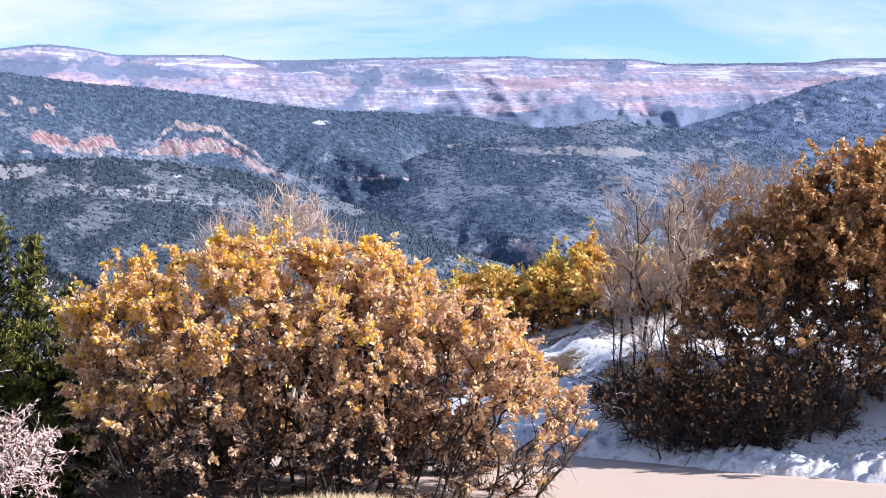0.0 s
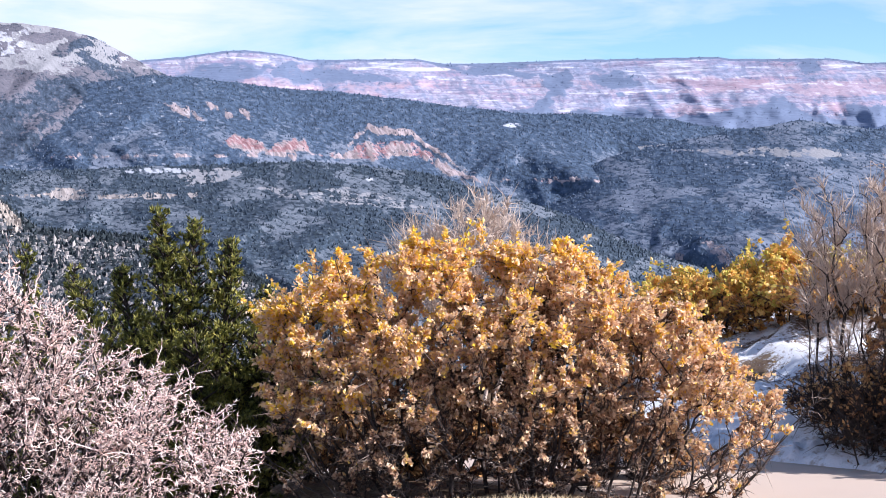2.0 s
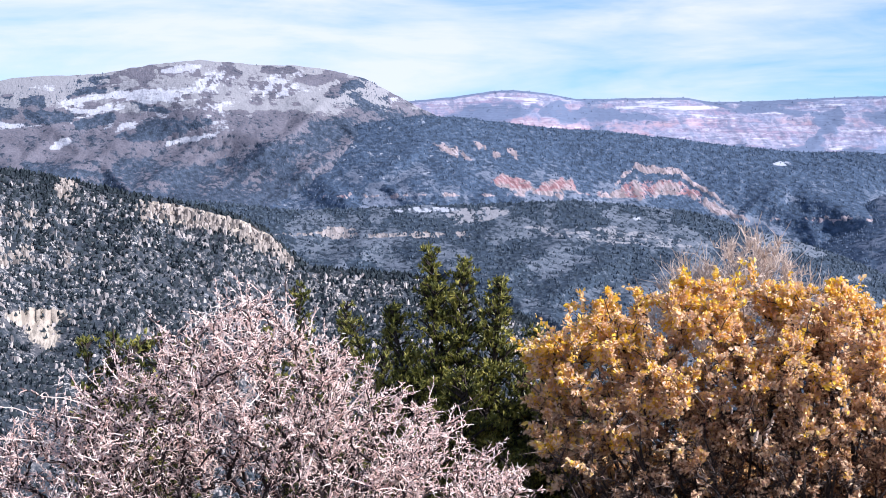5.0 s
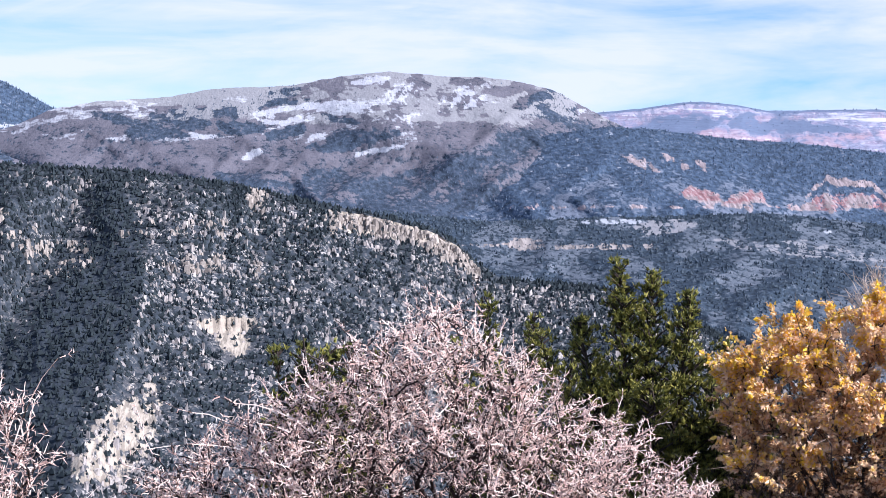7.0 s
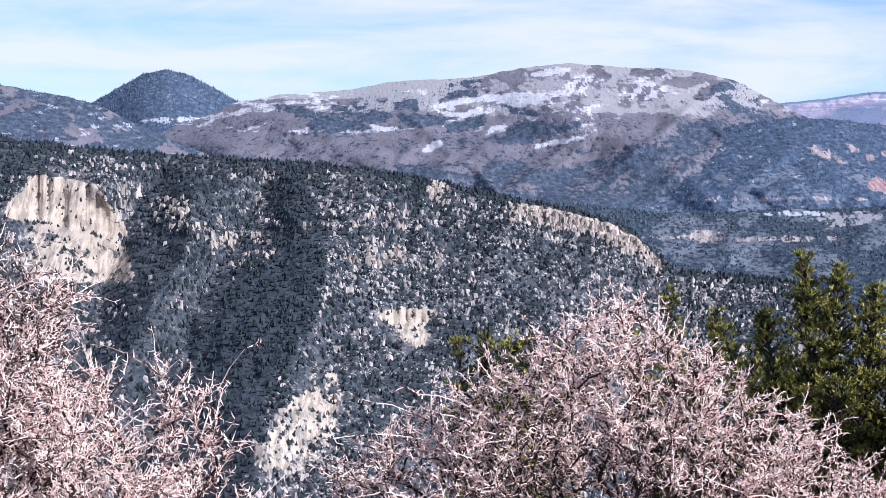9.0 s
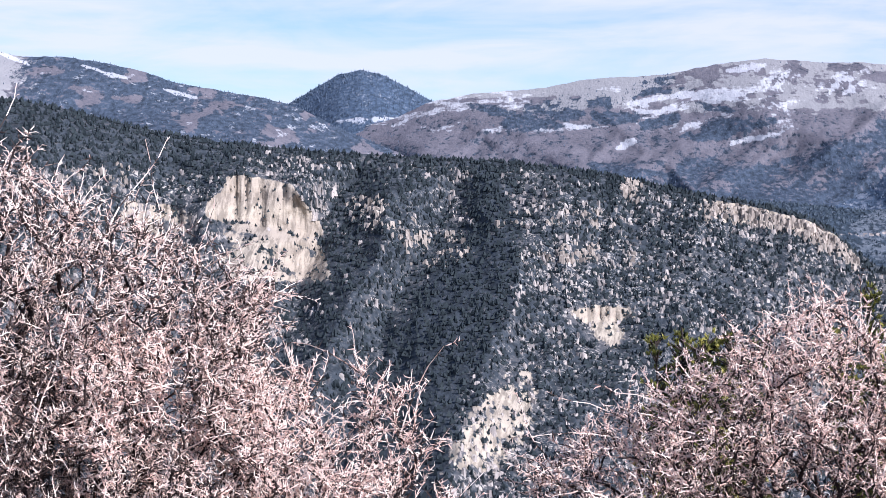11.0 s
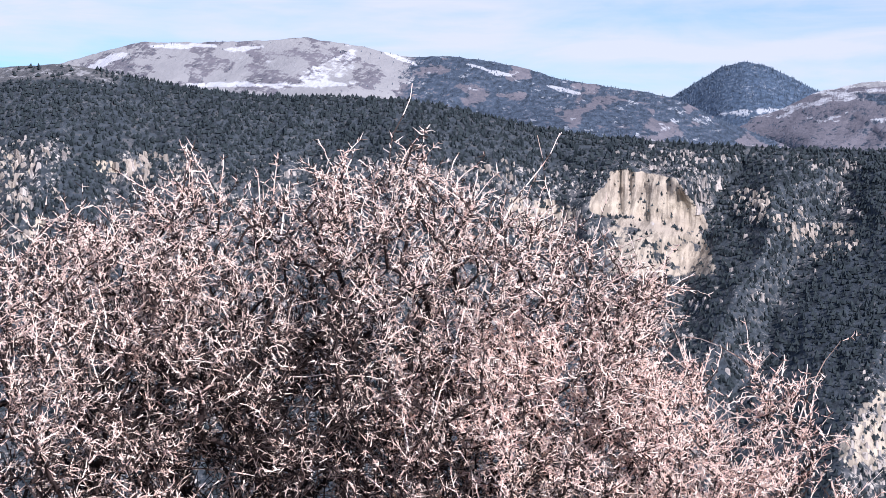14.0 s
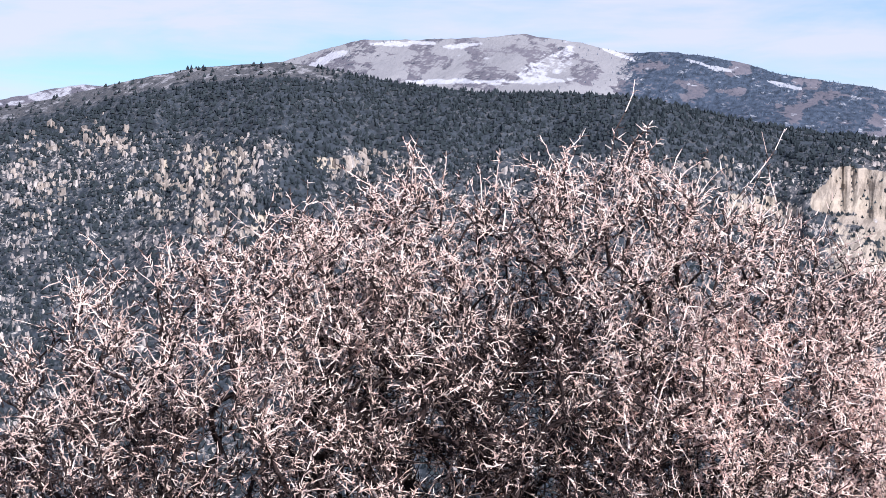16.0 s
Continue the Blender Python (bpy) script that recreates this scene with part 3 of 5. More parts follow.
def knob():
    crest = [(-36, 0.2), (-34, 1.2), (-32.4, 1.75), (-30.6, 2.0), (-29.5, 2.17), (-28.5, 2.27), (-27.3, 2.1), (-26, 1.9), (-24.8, 1.65), (-23.1, 1.3), (-21, 0.3), (-20, -0.4)]
    ob, field = massif("wooded_knob", M_MID_LAND, crest, 3350, -4.2, 0.07, lambda b, e, s: 17 + 20 * step(0.45, 0.6, s),
                       lambda b, e, s: step(0.05, 0.4, s) * (1.6 * facets(b, e, 3350, 240, 55, 1.3) + 1.3 * folds(b, e, 3350, 50, 57, 1.2)),
                       lambda b, e, s: dict(
                           rock=0.8 * step(0.62, 0.7, fbm(b * 2, e * 2, 4, 52)) * step(0.4, 0.6, s), meadow=patch(b, e, -28, 1.35, 2.8, 0.14, 0.03, 53, 0.9),
                           snow=0.8 * step(0.6, 0.66, fbm(b * 3, e * 9, 4, 54)) * patch(b, e, -28, 1.2, 2.5, 0.4, 0, 58),
                           trees=0.3 + 0.6 * step(0.40, 0.6, fbm(b, e * 2, 4, 51)) - 0.9 * patch(b, e, -28, 1.35, 2.8, 0.16, 0.03, 53, 0.9)), 0.10, 51,
                       "rounded forested hill with a grassy bench", "hill")
    forest("knob_forest", M_MID_TREES, field, 13000, 2.9, "dark fir and pinyon forest on the rounded hill", 1.1, 3)


def low_hill():
    crest = [(-29, -3.5), (-27, -2.6), (-25.6, -2.0), (-24, -1.5), (-22.3, -0.7), (-21, -0.2), (-20, 0.06), (-18.6, 0.45), (-17.6, 0.8), (-15.7, 1.0), (-14, 1.15),
             (-12, 1.06), (-10.9, 1.02), (-9.5, 1.02), (-7.9, 0.92), (-5.9, 0.85), (-3.3, 1.1), (0, 1.3), (4, 1.5)]
    ledges = lambda b, e: np.clip(patch(b, e, -7.0, 0.2, 0.5, 0.28, 0, 61) + 0.8 * patch(b, e, -5, 0.15, 4.0, 0.10, 0.0, 62, 0.8) + 0.6 * patch(b, e, -9.5, 0.15, 1.5, 0.12, 0, 65, 0.9), 0, 1)

    def cover(b, e, s):
        rock = ledges(b, e)
        meadow = patch(b, e, -11.2, 0.72, 1.0, 0.26, -0.1, 63, 0.35) + 0.6 * patch(b, e, -15, 0.1, 2.6, 0.25, 0.1, 67, 1.0)
        snow = patch(b, e, -9.6, 0.86, 1.5, 0.09, 0, 64, 0.6) + patch(b, e, -4.95, 1.02, 0.26, 0.05, 0, 68, 0.2) + patch(b, e, -15.9, 0.6, 0.15, 0.06, 0, 69, 0.3)
        trees = (0.3 + step(0.40, 0.55, fbm(b * 1.2, e * 2.2, 4, 70))) * (1 - 0.95 * np.clip(rock * 0.7 + meadow + snow, 0, 1))
        return dict(rock=rock, meadow=meadow, snow=snow, trees=trees)
    ob, field = massif("low_wooded_hill", M_LOW_LAND, crest, 2500, -5.0, 0.06, lambda b, e, s: 16 + 25 * ledges(b, e),
                       lambda b, e, s: step(0, 0.4, s) * (1.6 * facets(b, e, 2500, 230, 71, 1.6) + 1.4 * folds(b, e, 2500, 45, 72, 1.2)),
                       cover, 0.08, 61, "low wooded hills with a dry field and pale ledges", "hill")
    forest("low_forest", M_LOW_TREES, field, 26000, 2.7, "pinyon and juniper forest on the low hills", 1.15, 3)


def dome():
    crest = [(-12.5, 2.6), (-11.6, 3.1), (-10.1, 3.6), (-9.4, 3.94), (-8.7, 4.3), (-7.9, 4.73), (-6.9, 4.98), (-5.7, 5.12), (-4.9, 5.1), (-3.9, 5.18), (-3.1, 5.25),
             (-2.4, 5.19), (-1.2, 5.02), (-0.2, 4.81), (2.2, 4.67), (3.4, 4.42), (5.3, 4.27), (6.8, 4.0), (7.8, 3.5), (9.5, 3.1), (12, 2.9), (17, 2.8)]

    def cover(b, e, s):
        n = fbm(b * 2.2, e * 4.5, 4, 81)
        chutes = step(0.50, 0.66, ridged(b * 5.5 + 4.2 * e, e * 2.4 - 0.8 * b, 4, 83))
        q = e + 0.14 * b + 0.2 * (fbm(b * 0.5, e, 3, 79) - 0.5)
        strips = fbm(q * 5.5, b * 0.7, 5, 82, 0.65)
        field = step(-4.5, -3.5, b) * step(2.95, 3.2, e) + step(-3.8, -3.0, -b) * step(3.9, 4.1, e)
        snow = 0.75 * np.clip(field, 0, 1) * step(0.53, 0.60, strips) * (1 - step(4.35, 4.6, e + 0.3 * (n - 0.5)) * 0.8)
        for b0, e0, b1, e1, w in ((-1.9, 4.88, -3.1, 5.05, 0.10), (2.3, 3.25, 3.6, 3.62, 0.06), (-2.0, 2.78, -3.65, 3.12, 0.09), (-2.4, 3.42, -3.4, 3.62, 0.06), (0.7, 2.95, 1.3, 2.60, 0.13),
                                  (4.3, 4.24, 5.3, 4.36, 0.06), (-0.6, 3.2, -1.8, 3.45, 0.08), (0.8, 4.05, -1.0, 4.25, 0.09), (-0.3, 4.2, -2.4, 4.2, 0.12), (1.2, 3.7, -0.6, 3.75, 0.07)):
            snow = snow + strip(b, e, b0, e0, b1, e1, 1.25 * w, int(40 * abs(b0)), 0.7)
        snow = snow + 0.95 * chutes * (patch(b, e, -3.4, 4.62, 0.7, 0.45, 0, 87, 0.4, True) + patch(b, e, -5.4, 4.58, 0.9, 0.42, -0.3, 88, 0.4, True)) + 0.5 * patch(b, e, -6.6, 4.45, 0.8, 0.25, -0.2, 80, 0.8)
        line = np.interp(b, [-12, -9.5, -8.5, -7, -4, 0, 4, 8, 17], [4.3, 3.9, 3.9, 3.55, 2.3, 2.1, 2.2, 2.7, 2.6])
        low = 1 - step(-0.25, 0.25, e - line - 0.7 * (fbm(b * 0.9, e * 1.6, 4, 85) - 0.5))
        low = low * (0.30 + 0.40 * step(0.42, 0.55, fbm(b * 1.4, e * 3.0, 4, 95)))
        wood = low
        for b0, e0, b1, e1, w in ((-0.4, 4.78, 0.9, 4.2, 0.11), (0.7, 4.2, 2.4, 4.0, 0.14), (2.2, 4.0, 4.0, 3.85, 0.13), (-1.2, 3.25, -3.4, 3.45, 0.13), (-0.6, 2.98, -2.2, 3.10, 0.09), (2.2, 3.7, 4.6, 3.35, 0.17),
                                  (0.6, 3.55, 2.0, 3.6, 0.12), (-0.6, 3.55, 0.6, 3.35, 0.10), (4.2, 3.6, 5.6, 3.9, 0.10), (-1.0, 4.4, 0.6, 4.2, 0.05), (-7.2, 4.45, -8.6, 4.0, 0.22), (-2.2, 3.75, -0.8, 3.95, 0.06)):
            wood = wood + 1.2 * strip(b, e, b0, e0, b1, e1, 1.5 * w, int(30 * abs(e0)), 0.8)
        wood = np.clip(wood + 0.5 * patch(b, e, -7.6, 4.3, 1.0, 0.35, -0.45, 89, 0.5), 0, 1)
        cream = 0.85 * patch(b, e, -4.9, 3.88, 1.5, 0.10, 0.0, 98, 0.3, True) + 0.8 * step(0.4, 0.8, b) * step(-6.5, -6, -b) * step(4.08, 4.2, e - 0.02 * (4 - b)) + 0.75 * step(3.5, 4.1, e + 0.7 * (fbm(b, e * 2, 3, 77) - 0.5)) * step(0.38, 0.56, n)
        return dict(snow=0.85 * np.clip(snow, 0, 1) * (1 - 0.8 * wood), meadow=np.clip(cream, 0, 1), trees=wood * (1 - 0.6 * np.clip(snow, 0, 1)) + 0.02 + 0.30 * step(0.48, 0.60, fbm(b * 4, e * 7, 4, 76)) * (1 - step(3.3, 3.9, e)), rock=0.0 * b)
    ob, field = massif("dome_mountain", M_HIGH_LAND, crest, 3950, -3.2, 0.064, lambda b, e, s: 22 + 0 * b,
                       lambda b, e, s: step(0, 0.3, s) * (1.3 * facets(b, e, 3950, 400, 93, -1.8, False) + 1.5 * facets(b, e, 3950, 150, 94, 1.5) + 1.1 * folds(b, e, 3950, 40, 95, 1.0)),
                       cover, 0.06, 81, "broad rounded mountain, brown grass streaked with snow", "mountain")
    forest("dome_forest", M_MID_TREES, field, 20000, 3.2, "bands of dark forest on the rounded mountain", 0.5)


def cone():
    crest = [(4, 2.9), (5.8, 3.64), (6.8, 4.07), (7.6, 4.5), (8.3, 4.82), (8.8, 4.93), (9.5, 4.77), (10.1, 4.41), (10.9, 3.95), (11.6, 3.5), (13, 2.6)]
    ob, field = massif("cone_mountain", M_MID_LAND, crest, 4300, 1.5, 0.06, lambda b, e, s: 30 + 0 * b,
                       lambda b, e, s: step(0, 0.5, s) * (150 - 45 * (b - 8.8) ** 2 + folds(b, e, 4300, 90, 101)),
                       lambda b, e, s: dict(trees=1 + 0 * b, snow=0.36 * step(0.5, 0.6, fbm(b * 3, e * 4, 4, 102)) + patch(b, e, 8.8, 3.45, 1.1, 0.07, -0.06, 103, 0.4)), 0.06, 101,
                       "steep wooded cone-shaped peak thinly dusted with snow", "mountain")
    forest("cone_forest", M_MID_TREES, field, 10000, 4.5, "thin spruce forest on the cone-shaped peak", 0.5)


def left_mountain():
    crest = [(7, 2.2), (9.5, 3.25), (10.9, 3.9), (11.8, 4.08), (12.8, 4.25), (14.3, 4.5), (15.1, 4.77), (16.1, 4.98), (17.4, 5.17), (18.8, 5.14), (19.8, 5.42),
             (21, 5.6), (21.8, 5.73), (22.5, 5.65), (25.5, 5.54), (26.5, 5.57), (27.8, 5.2), (28.7, 4.95), (30.5, 4.5), (34, 3.6), (42, 2.5)]

    def cover(b, e, s):
        bare = step(17.5, 19.5, b + 1.2 * (fbm(b, e * 2, 3, 111) - 0.5))
        wood = step(0.44, 0.56, fbm(b * 1.1, e * 2.0, 4, 112) + 0.1 * (1 - bare)) * (1 - 0.9 * bare)
        snow = 0.55 * step(0.58, 0.68, fbm(b * 3, e * 11 + b, 4, 117)) * (1 - 0.5 * bare)
        for b0, e0, b1, e1, w in ((28.3, 4.65, 26.9, 5.25, 0.11), (26.3, 5.46, 24.3, 5.47, 0.08), (24.1, 5.36, 22.9, 5.44, 0.07), (25.4, 4.32, 20.2, 4.36, 0.08), (19.4, 5.3, 18.4, 4.9, 0.07), (17.0, 4.95, 15.6, 4.55, 0.06), (14.6, 4.3, 13.6, 4.05, 0.06)):
            snow = snow + strip(b, e, b0, e0, b1, e1, w, int(13 * b0), 0.8)
        rills = step(0.40, 0.62, ridged(b * 4.5 + 3.0 * e, e * 1.0, 3, 125))
        snow = snow + 0.58 * rills * (strip(b, e, 20.2, 5.25, 21.8, 4.35, 0.42, 124, 0.5) + 0.6 * patch(b, e, 23.5, 4.9, 1.1, 0.4, 0, 115, 0.6))
        pale = np.clip(bare * (0.45 + 0.5 * step(0.40, 0.58, fbm(b * 1.6, e * 3.0, 4, 119))), 0, 1)
        return dict(snow=np.clip(0.95 * snow, 0, 1), trees=wood + 0.015, meadow=pale)
    ob, field = massif("bare_mountain", M_HIGH_LAND, crest, 3500, -2.0, 0.072, lambda b, e, s: 22 + 0 * b,
                       lambda b, e, s: step(0, 0.35, s) * (1.8 * facets(b, e, 3500, 380, 121, 1.8, False) + 1.5 * facets(b, e, 3500, 130, 122, 1.5) + 1.1 * folds(b, e, 3500, 36, 123, 1.0)),
                       cover, 0.08, 111, "bare brown mountain with snowfields along its top", "mountain")
    forest("left_forest", M_MID_TREES, field, 9000, 3.0, "open dark forest on the bare mountain's shoulder", 0.5)


def far_left():
    crest = [(30, 3.0), (32.8, 3.96), (34.1, 4.16), (34.6, 4.18), (35.7, 4.0), (37, 3.7), (43, 3.2)]
    massif("snow_mountain", M_HIGH_LAND, crest, 4500, 1.0, 0.09, lambda b, e, s: 22 + 0 * b, lambda b, e, s: 100 * s * ridged(b, e, 3, 131),
           lambda b, e, s: dict(snow=0.75 * step(0.40, 0.55, fbm(b * 2, e * 4, 4, 132))), 0.08, 131, "far pale mountain under thin snow", "mountain")


def cliff_ridge():
    crest = [(-20, -7), (-16, -4), (-12, -2), (-9.4, -1.05), (-7.5, -0.9), (-6.3, -0.8), (-5.6, -0.28), (-5.1, 0.22), (-4.3, 0.63), (-3.3, 0.91), (-2.3, 1.12),
             (-0.9, 1.36), (0.4, 1.68), (1.7, 1.91), (3.4, 2.14), (5.0, 2.28), (7.8, 2.41), (10.1, 2.53), (12.8, 2.75), (13.6, 2.87), (15.5, 3.21), (17.2, 3.64),
             (18.8, 3.9), (20.5, 3.99), (22.8, 4.0), (25.2, 4.25), (26.5, 4.5), (27.8, 4.77), (28.8, 4.9), (30.1, 4.81), (31.5, 4.68), (32.9, 4.4), (35.4, 3.8), (37, 3.47), (43, 2.4)]
    cb, ce = np.array(crest).T

    def under(b, e):
        return np.interp(b, cb, ce) - e

    def cliffs(b, e):
        n = fbm(b * 2.5, e * 1.2, 4, 141)
        u = under(b, e)
        pillars = step(0.36, 0.52, ridged(b * 3.4, e * 0.35, 3, 139))
        c = step(0.06, 0.13, u) * (1 - step(0.50, 0.80, u + 0.6 * (n - 0.5) - 0.05 * (b + 2))) * step(-6.0, -5.5, b) * (1 - step(-1.9, -1.1, b + 1.2 * (n - 0.5))) * (0.50 + 0.50 * pillars)
        c = c + patch(b, e, 0.85, 1.42, 0.24, 0.28, 0, 142, 0.2)
        rim = np.interp(b, [9.9, 10.25, 10.6, 10.8, 11.3, 12.1, 12.7, 12.9, 13.3, 13.7], [0.2, 0.8, 1.2, 1.5, 1.7, 1.8, 1.78, 1.3, 1.1, 0.5]) + 0.22 * (fbm(b * 6, e * 0, 3, 172) - 0.5)
        sole = np.interp(b, [9.5, 10.2, 11.0, 13.0], [-0.2, 0.1, 0.3, 0.5]) + 0.4 * (fbm(b * 4, e * 0, 3, 171) - 0.5)
        c = c + step(-0.06, 0.04, rim - e) * step(-0.06, 0.06, e - sole) * step(9.8, 10.0, b) * (1 - step(13.2, 13.5, b))
        c = c + patch(b, e, 14.6, 0.35, 1.2, 0.5, 0.1, 143, 0.7) + patch(b, e, 1.65, -2.2, 1.05, 0.26, 0.0, 144, 0.2, True)
        band = step(0.43, 0.52, fbm(b * 4.2, e * 1.4, 4, 145))
        c = c + band * (patch(b, e, 26.6, 1.95, 1.3, 0.30, 0, 147, 0.5) + 0.8 * patch(b, e, 31.0, 1.7, 1.6, 0.7, 0, 148, 0.6) + 0.7 * patch(b, e, 30, 0.3, 1.0, 0.6, 0, 149))
        return np.clip(c, 0, 1)

    def gully(b, e):
        """How deep a place lies in the wooded gullies between the spurs."""
        mid = np.interp(e, [-6, -4.5, -2.9, -1.2, 0.4, 2.1], [7.6, 7.2, 6.3, 5.5, 4.9, 5.1])
        half = np.interp(e, [-6, -3, -1.2, 0.4, 2.1], [1.5, 1.6, 1.5, 0.75, 0.3])
        wob = 0.9 * (fbm(b * 1.3, e * 1.3, 4, 180) - 0.5)
        one = 1 - step(0.7, 1.15, np.abs(b - mid + wob) / half)
        two = 1 - step(0.7, 1.2, np.abs(b - 28.6 + 0.5 * (e - 1) + wob) / (0.75 + 0.1 * np.clip(1.5 - e, 0, 3)))
        return np.clip(one + two * step(0.9, 1.3, under(b, e)), 0, 1)

    def ledges(b, e):
        """Where blocks of bare rock stand out of the scrub: in broken rows that follow the beds."""
        u = under(b, e)
        bed = u + 0.10 * b + 0.5 * (fbm(b * 0.5, e * 0.5, 3, 181) - 0.5)
        rows = step(0.47, 0.60, fbm(bed * 3.2 + 5, b * 0.9, 4, 182, 0.6))
        clump = step(0.40, 0.60, fbm(b * 1.1, e * 1.3, 4, 183))
        d = 0.14 + 0.75 * rows * (0.35 + 0.65 * clump) + 0.5 * patch(b, e, 1.8, -0.7, 1.9, 0.75, 0.05, 184, 0.6) + 0.35 * patch(b, e, 2.4, 0.5, 2.2, 0.22, 0, 186, 0.5)
        d = d * (1 - gully(b, e)) * step(0.12, 0.3, u)
        # fewer pale blocks beside the big cliff, its shade put into the cover
        d = d * (1 - 0.75 * step(6.0, 7.2, b) * (1 - step(9.6, 10.4, b)))
        top = np.interp(b, [11, 14, 17, 24, 28, 33, 36], [0.5, 1.2, 1.6, 2.0, 2.3, 1.7, 1.1])
        return d * (1 - step(11, 13, b) * (1 - step(-0.15, 0.15, u - top))) * (1 - 0.5 * step(-3.0, -4.2, e) * step(6, 7, b))

    def slope(b, e, s):
        talus = patch(b, e, 10.6, -0.5, 1.0, 0.9, -0.6, 150, 0.3)
        return 30 + 50 * cliffs(b, e) + 7 * talus + 8 * (fbm(b * 0.8, e * 0.8, 3, 151) - 0.5) - 12 * (1 - step(0.1, 0.9, under(b, e))) * step(12, 17, b)

    def spurs(b, e, s):
        forward = np.interp(b + 0.42 * (e - 0.3) + 1.3 * (fbm(b * 0.6, e * 0.6, 4, 170) - 0.5), [-8, -2, 2.0, 3.4, 6.6, 8.2, 9.6, 11.2, 13, 15, 17, 19, 22, 25, 27, 30, 33, 38],
                            [0, 8, 6, 30, -26, 16, -18, 30, 30, -6, 4, 20, -14, 16, -12, 22, -8, 15])
        small = folds(b, e, 1300, 60, 152, 0.5) + folds(b, e, 1300, 18, 153, 0.2)
        flutes = cliffs(b, e) * 13 * (ridged(b * 6.5, e * 0.4, 3, 154) - 0.5)
        return step(0.0, 0.16, under(b, e) / 6) * forward + step(0.02, 0.2, under(b, e) / 4) * small + flutes

    def cover(b, e, s):
        rock = cliffs(b, e)
        u = under(b, e)
        edge = np.interp(e, [-1.5, -1.25, -0.3, 0.4], [9.4, 9.55, 9.95, 10.3])
        fan = step(-0.08, 0.12, b - edge) * step(-1.45, -1.2, e + 0.1 * (fbm(b * 3, e, 3, 174) - 0.5)) * (1 - step(0.3, 0.6, e)) * (1 - step(12.4, 13.2, b))
        talus = fan * (0.55 + 0.45 * step(0.42, 0.5, fbm(b * 6, e * 6, 3, 173))) + 1.1 * patch(b, e, 4.8, -5.5, 1.25, 1.15, -0.6, 156, 0.8) + 0.9 * patch(b, e, 1.5, -2.75, 0.6, 0.5, 0.4, 159, 0.4, True)
        dark = gully(b, e)
        blocks = ledges(b, e) * (1 - np.clip(rock + fan, 0, 1))
        stone = step(0.46, 0.56, fbm(b * 7.5, e * 9.5, 4, 157, 0.6)) * np.clip(blocks * 2.2 + 0.12, 0, 1) * (1 - dark)
        bare = np.clip(rock + talus, 0, 1)
        crown_top = (1 - step(0.25, 0.75, u)) * step(25.5, 28, b)
        # the patch of trees at bearing 8.4 also darkens the cliff's shaded flank
        trees = (0.55 + 0.5 * step(0.4, 0.6, fbm(b * 1.1, e * 1.4, 4, 160)) + 0.8 * dark + 0.6 * step(12, 17, b) * (1 - step(1.2, 1.9, u)) + 0.5 * patch(b, e, 8.4, 0.4, 1.3, 1.6, -0.3, 163, 0.4)) * (1 - 0.94 * np.clip(bare, 0, 1)) * (1 - 0.93 * crown_top) * (1 - 0.25 * blocks)
        snow = 0.3 * step(0.62, 0.68, fbm(b * 5, e * 7, 4, 161)) * step(0.5, 0.6, fbm(b * 0.5, e * 0.6, 3, 162)) * (1 - dark)
        pillars = 1.0 * step(0.16, 0.24, u) * (1 - step(0.45, 0.75, u + 0.5 * (fbm(b * 2.5, e * 1.2, 4, 141) - 0.5))) * step(-5.9, -5.5, b) * (1 - step(-1.6, -1.0, b))
        for b0, e0, wb, we in ((34.6, 2.6, 0.9, 0.35), (31.6, 1.95, 0.5, 0.35), (30.1, 1.9, 0.5, 0.4), (26.6, 1.85, 1.1, 0.22), (30.2, 0.2, 0.5, 0.6), (32.9, 1.4, 0.9, 0.2), (36.0, 1.0, 0.4, 0.8), (31.4, 0.6, 0.9, 0.6), (29.6, 1.2, 0.4, 0.3),
                               (2.4, 0.45, 1.3, 0.14), (2.2, -0.45, 1.1, 0.22), (0.9, -0.95, 0.6, 0.2), (0.85, 1.42, 0.2, 0.25), (6.3, -0.3, 0.7, 0.4), (8.3, 0.6, 0.5, 0.3), (16.5, 1.6, 0.8, 0.25)):
            pillars = pillars + 0.8 * patch(b, e, b0, e0, 1.4 * wb, 1.5 * we, 0.0, int(10 * b0), 0.9) * step(0.45, 0.58, fbm(b * 2.2, e * 4.5, 4, 187, 0.6))
        return dict(rock=bare, stone=stone, trees=trees, snow=snow, blocks=blocks, pillars=np.clip(pillars, 0, 1) * (1 - 0.7 * dark), meadow=0.40 * crown_top)
    ob, field = massif("cliff_ridge", M_NEAR_LAND, crest, 1500, -9.6, 0.074, slope, spurs, cover, 0.06, 141,
                       "steep scrubby ridge with pale yellow sandstone cliffs", "ridge")
    forest("ridge_trees", M_NEAR_TREES, field, 60000, 2.8, "dark pinyon and juniper trees dotted over the ridge", 1.15, 3)
    outcrops("ledge_rocks", M_LEDGE, field, MARKS["cliff_ridge"]["blocks"], 13000, 2.9, 1.05, "pale weathered ledges and boulders among the scrub")
    outcrops("cliff_ledges", M_PILLAR, field, MARKS["cliff_ridge"]["pillars"], 2200, 3.6, 1.0, "tan sandstone ledges along the broken cliff bands", 0.06, 9, (0.35, 0.95), (0.10, 0.58))


# ---- ground, road and bank ----
ROAD = [(30, -30), (30.5, -12), (29.5, 4), (26.5, 18), (21.2, 30.5), (16.4, 39.8), (10, 47.0), (1, 51.5), (-10, 53.0), (-24, 52.0), (-40, 47.0)]


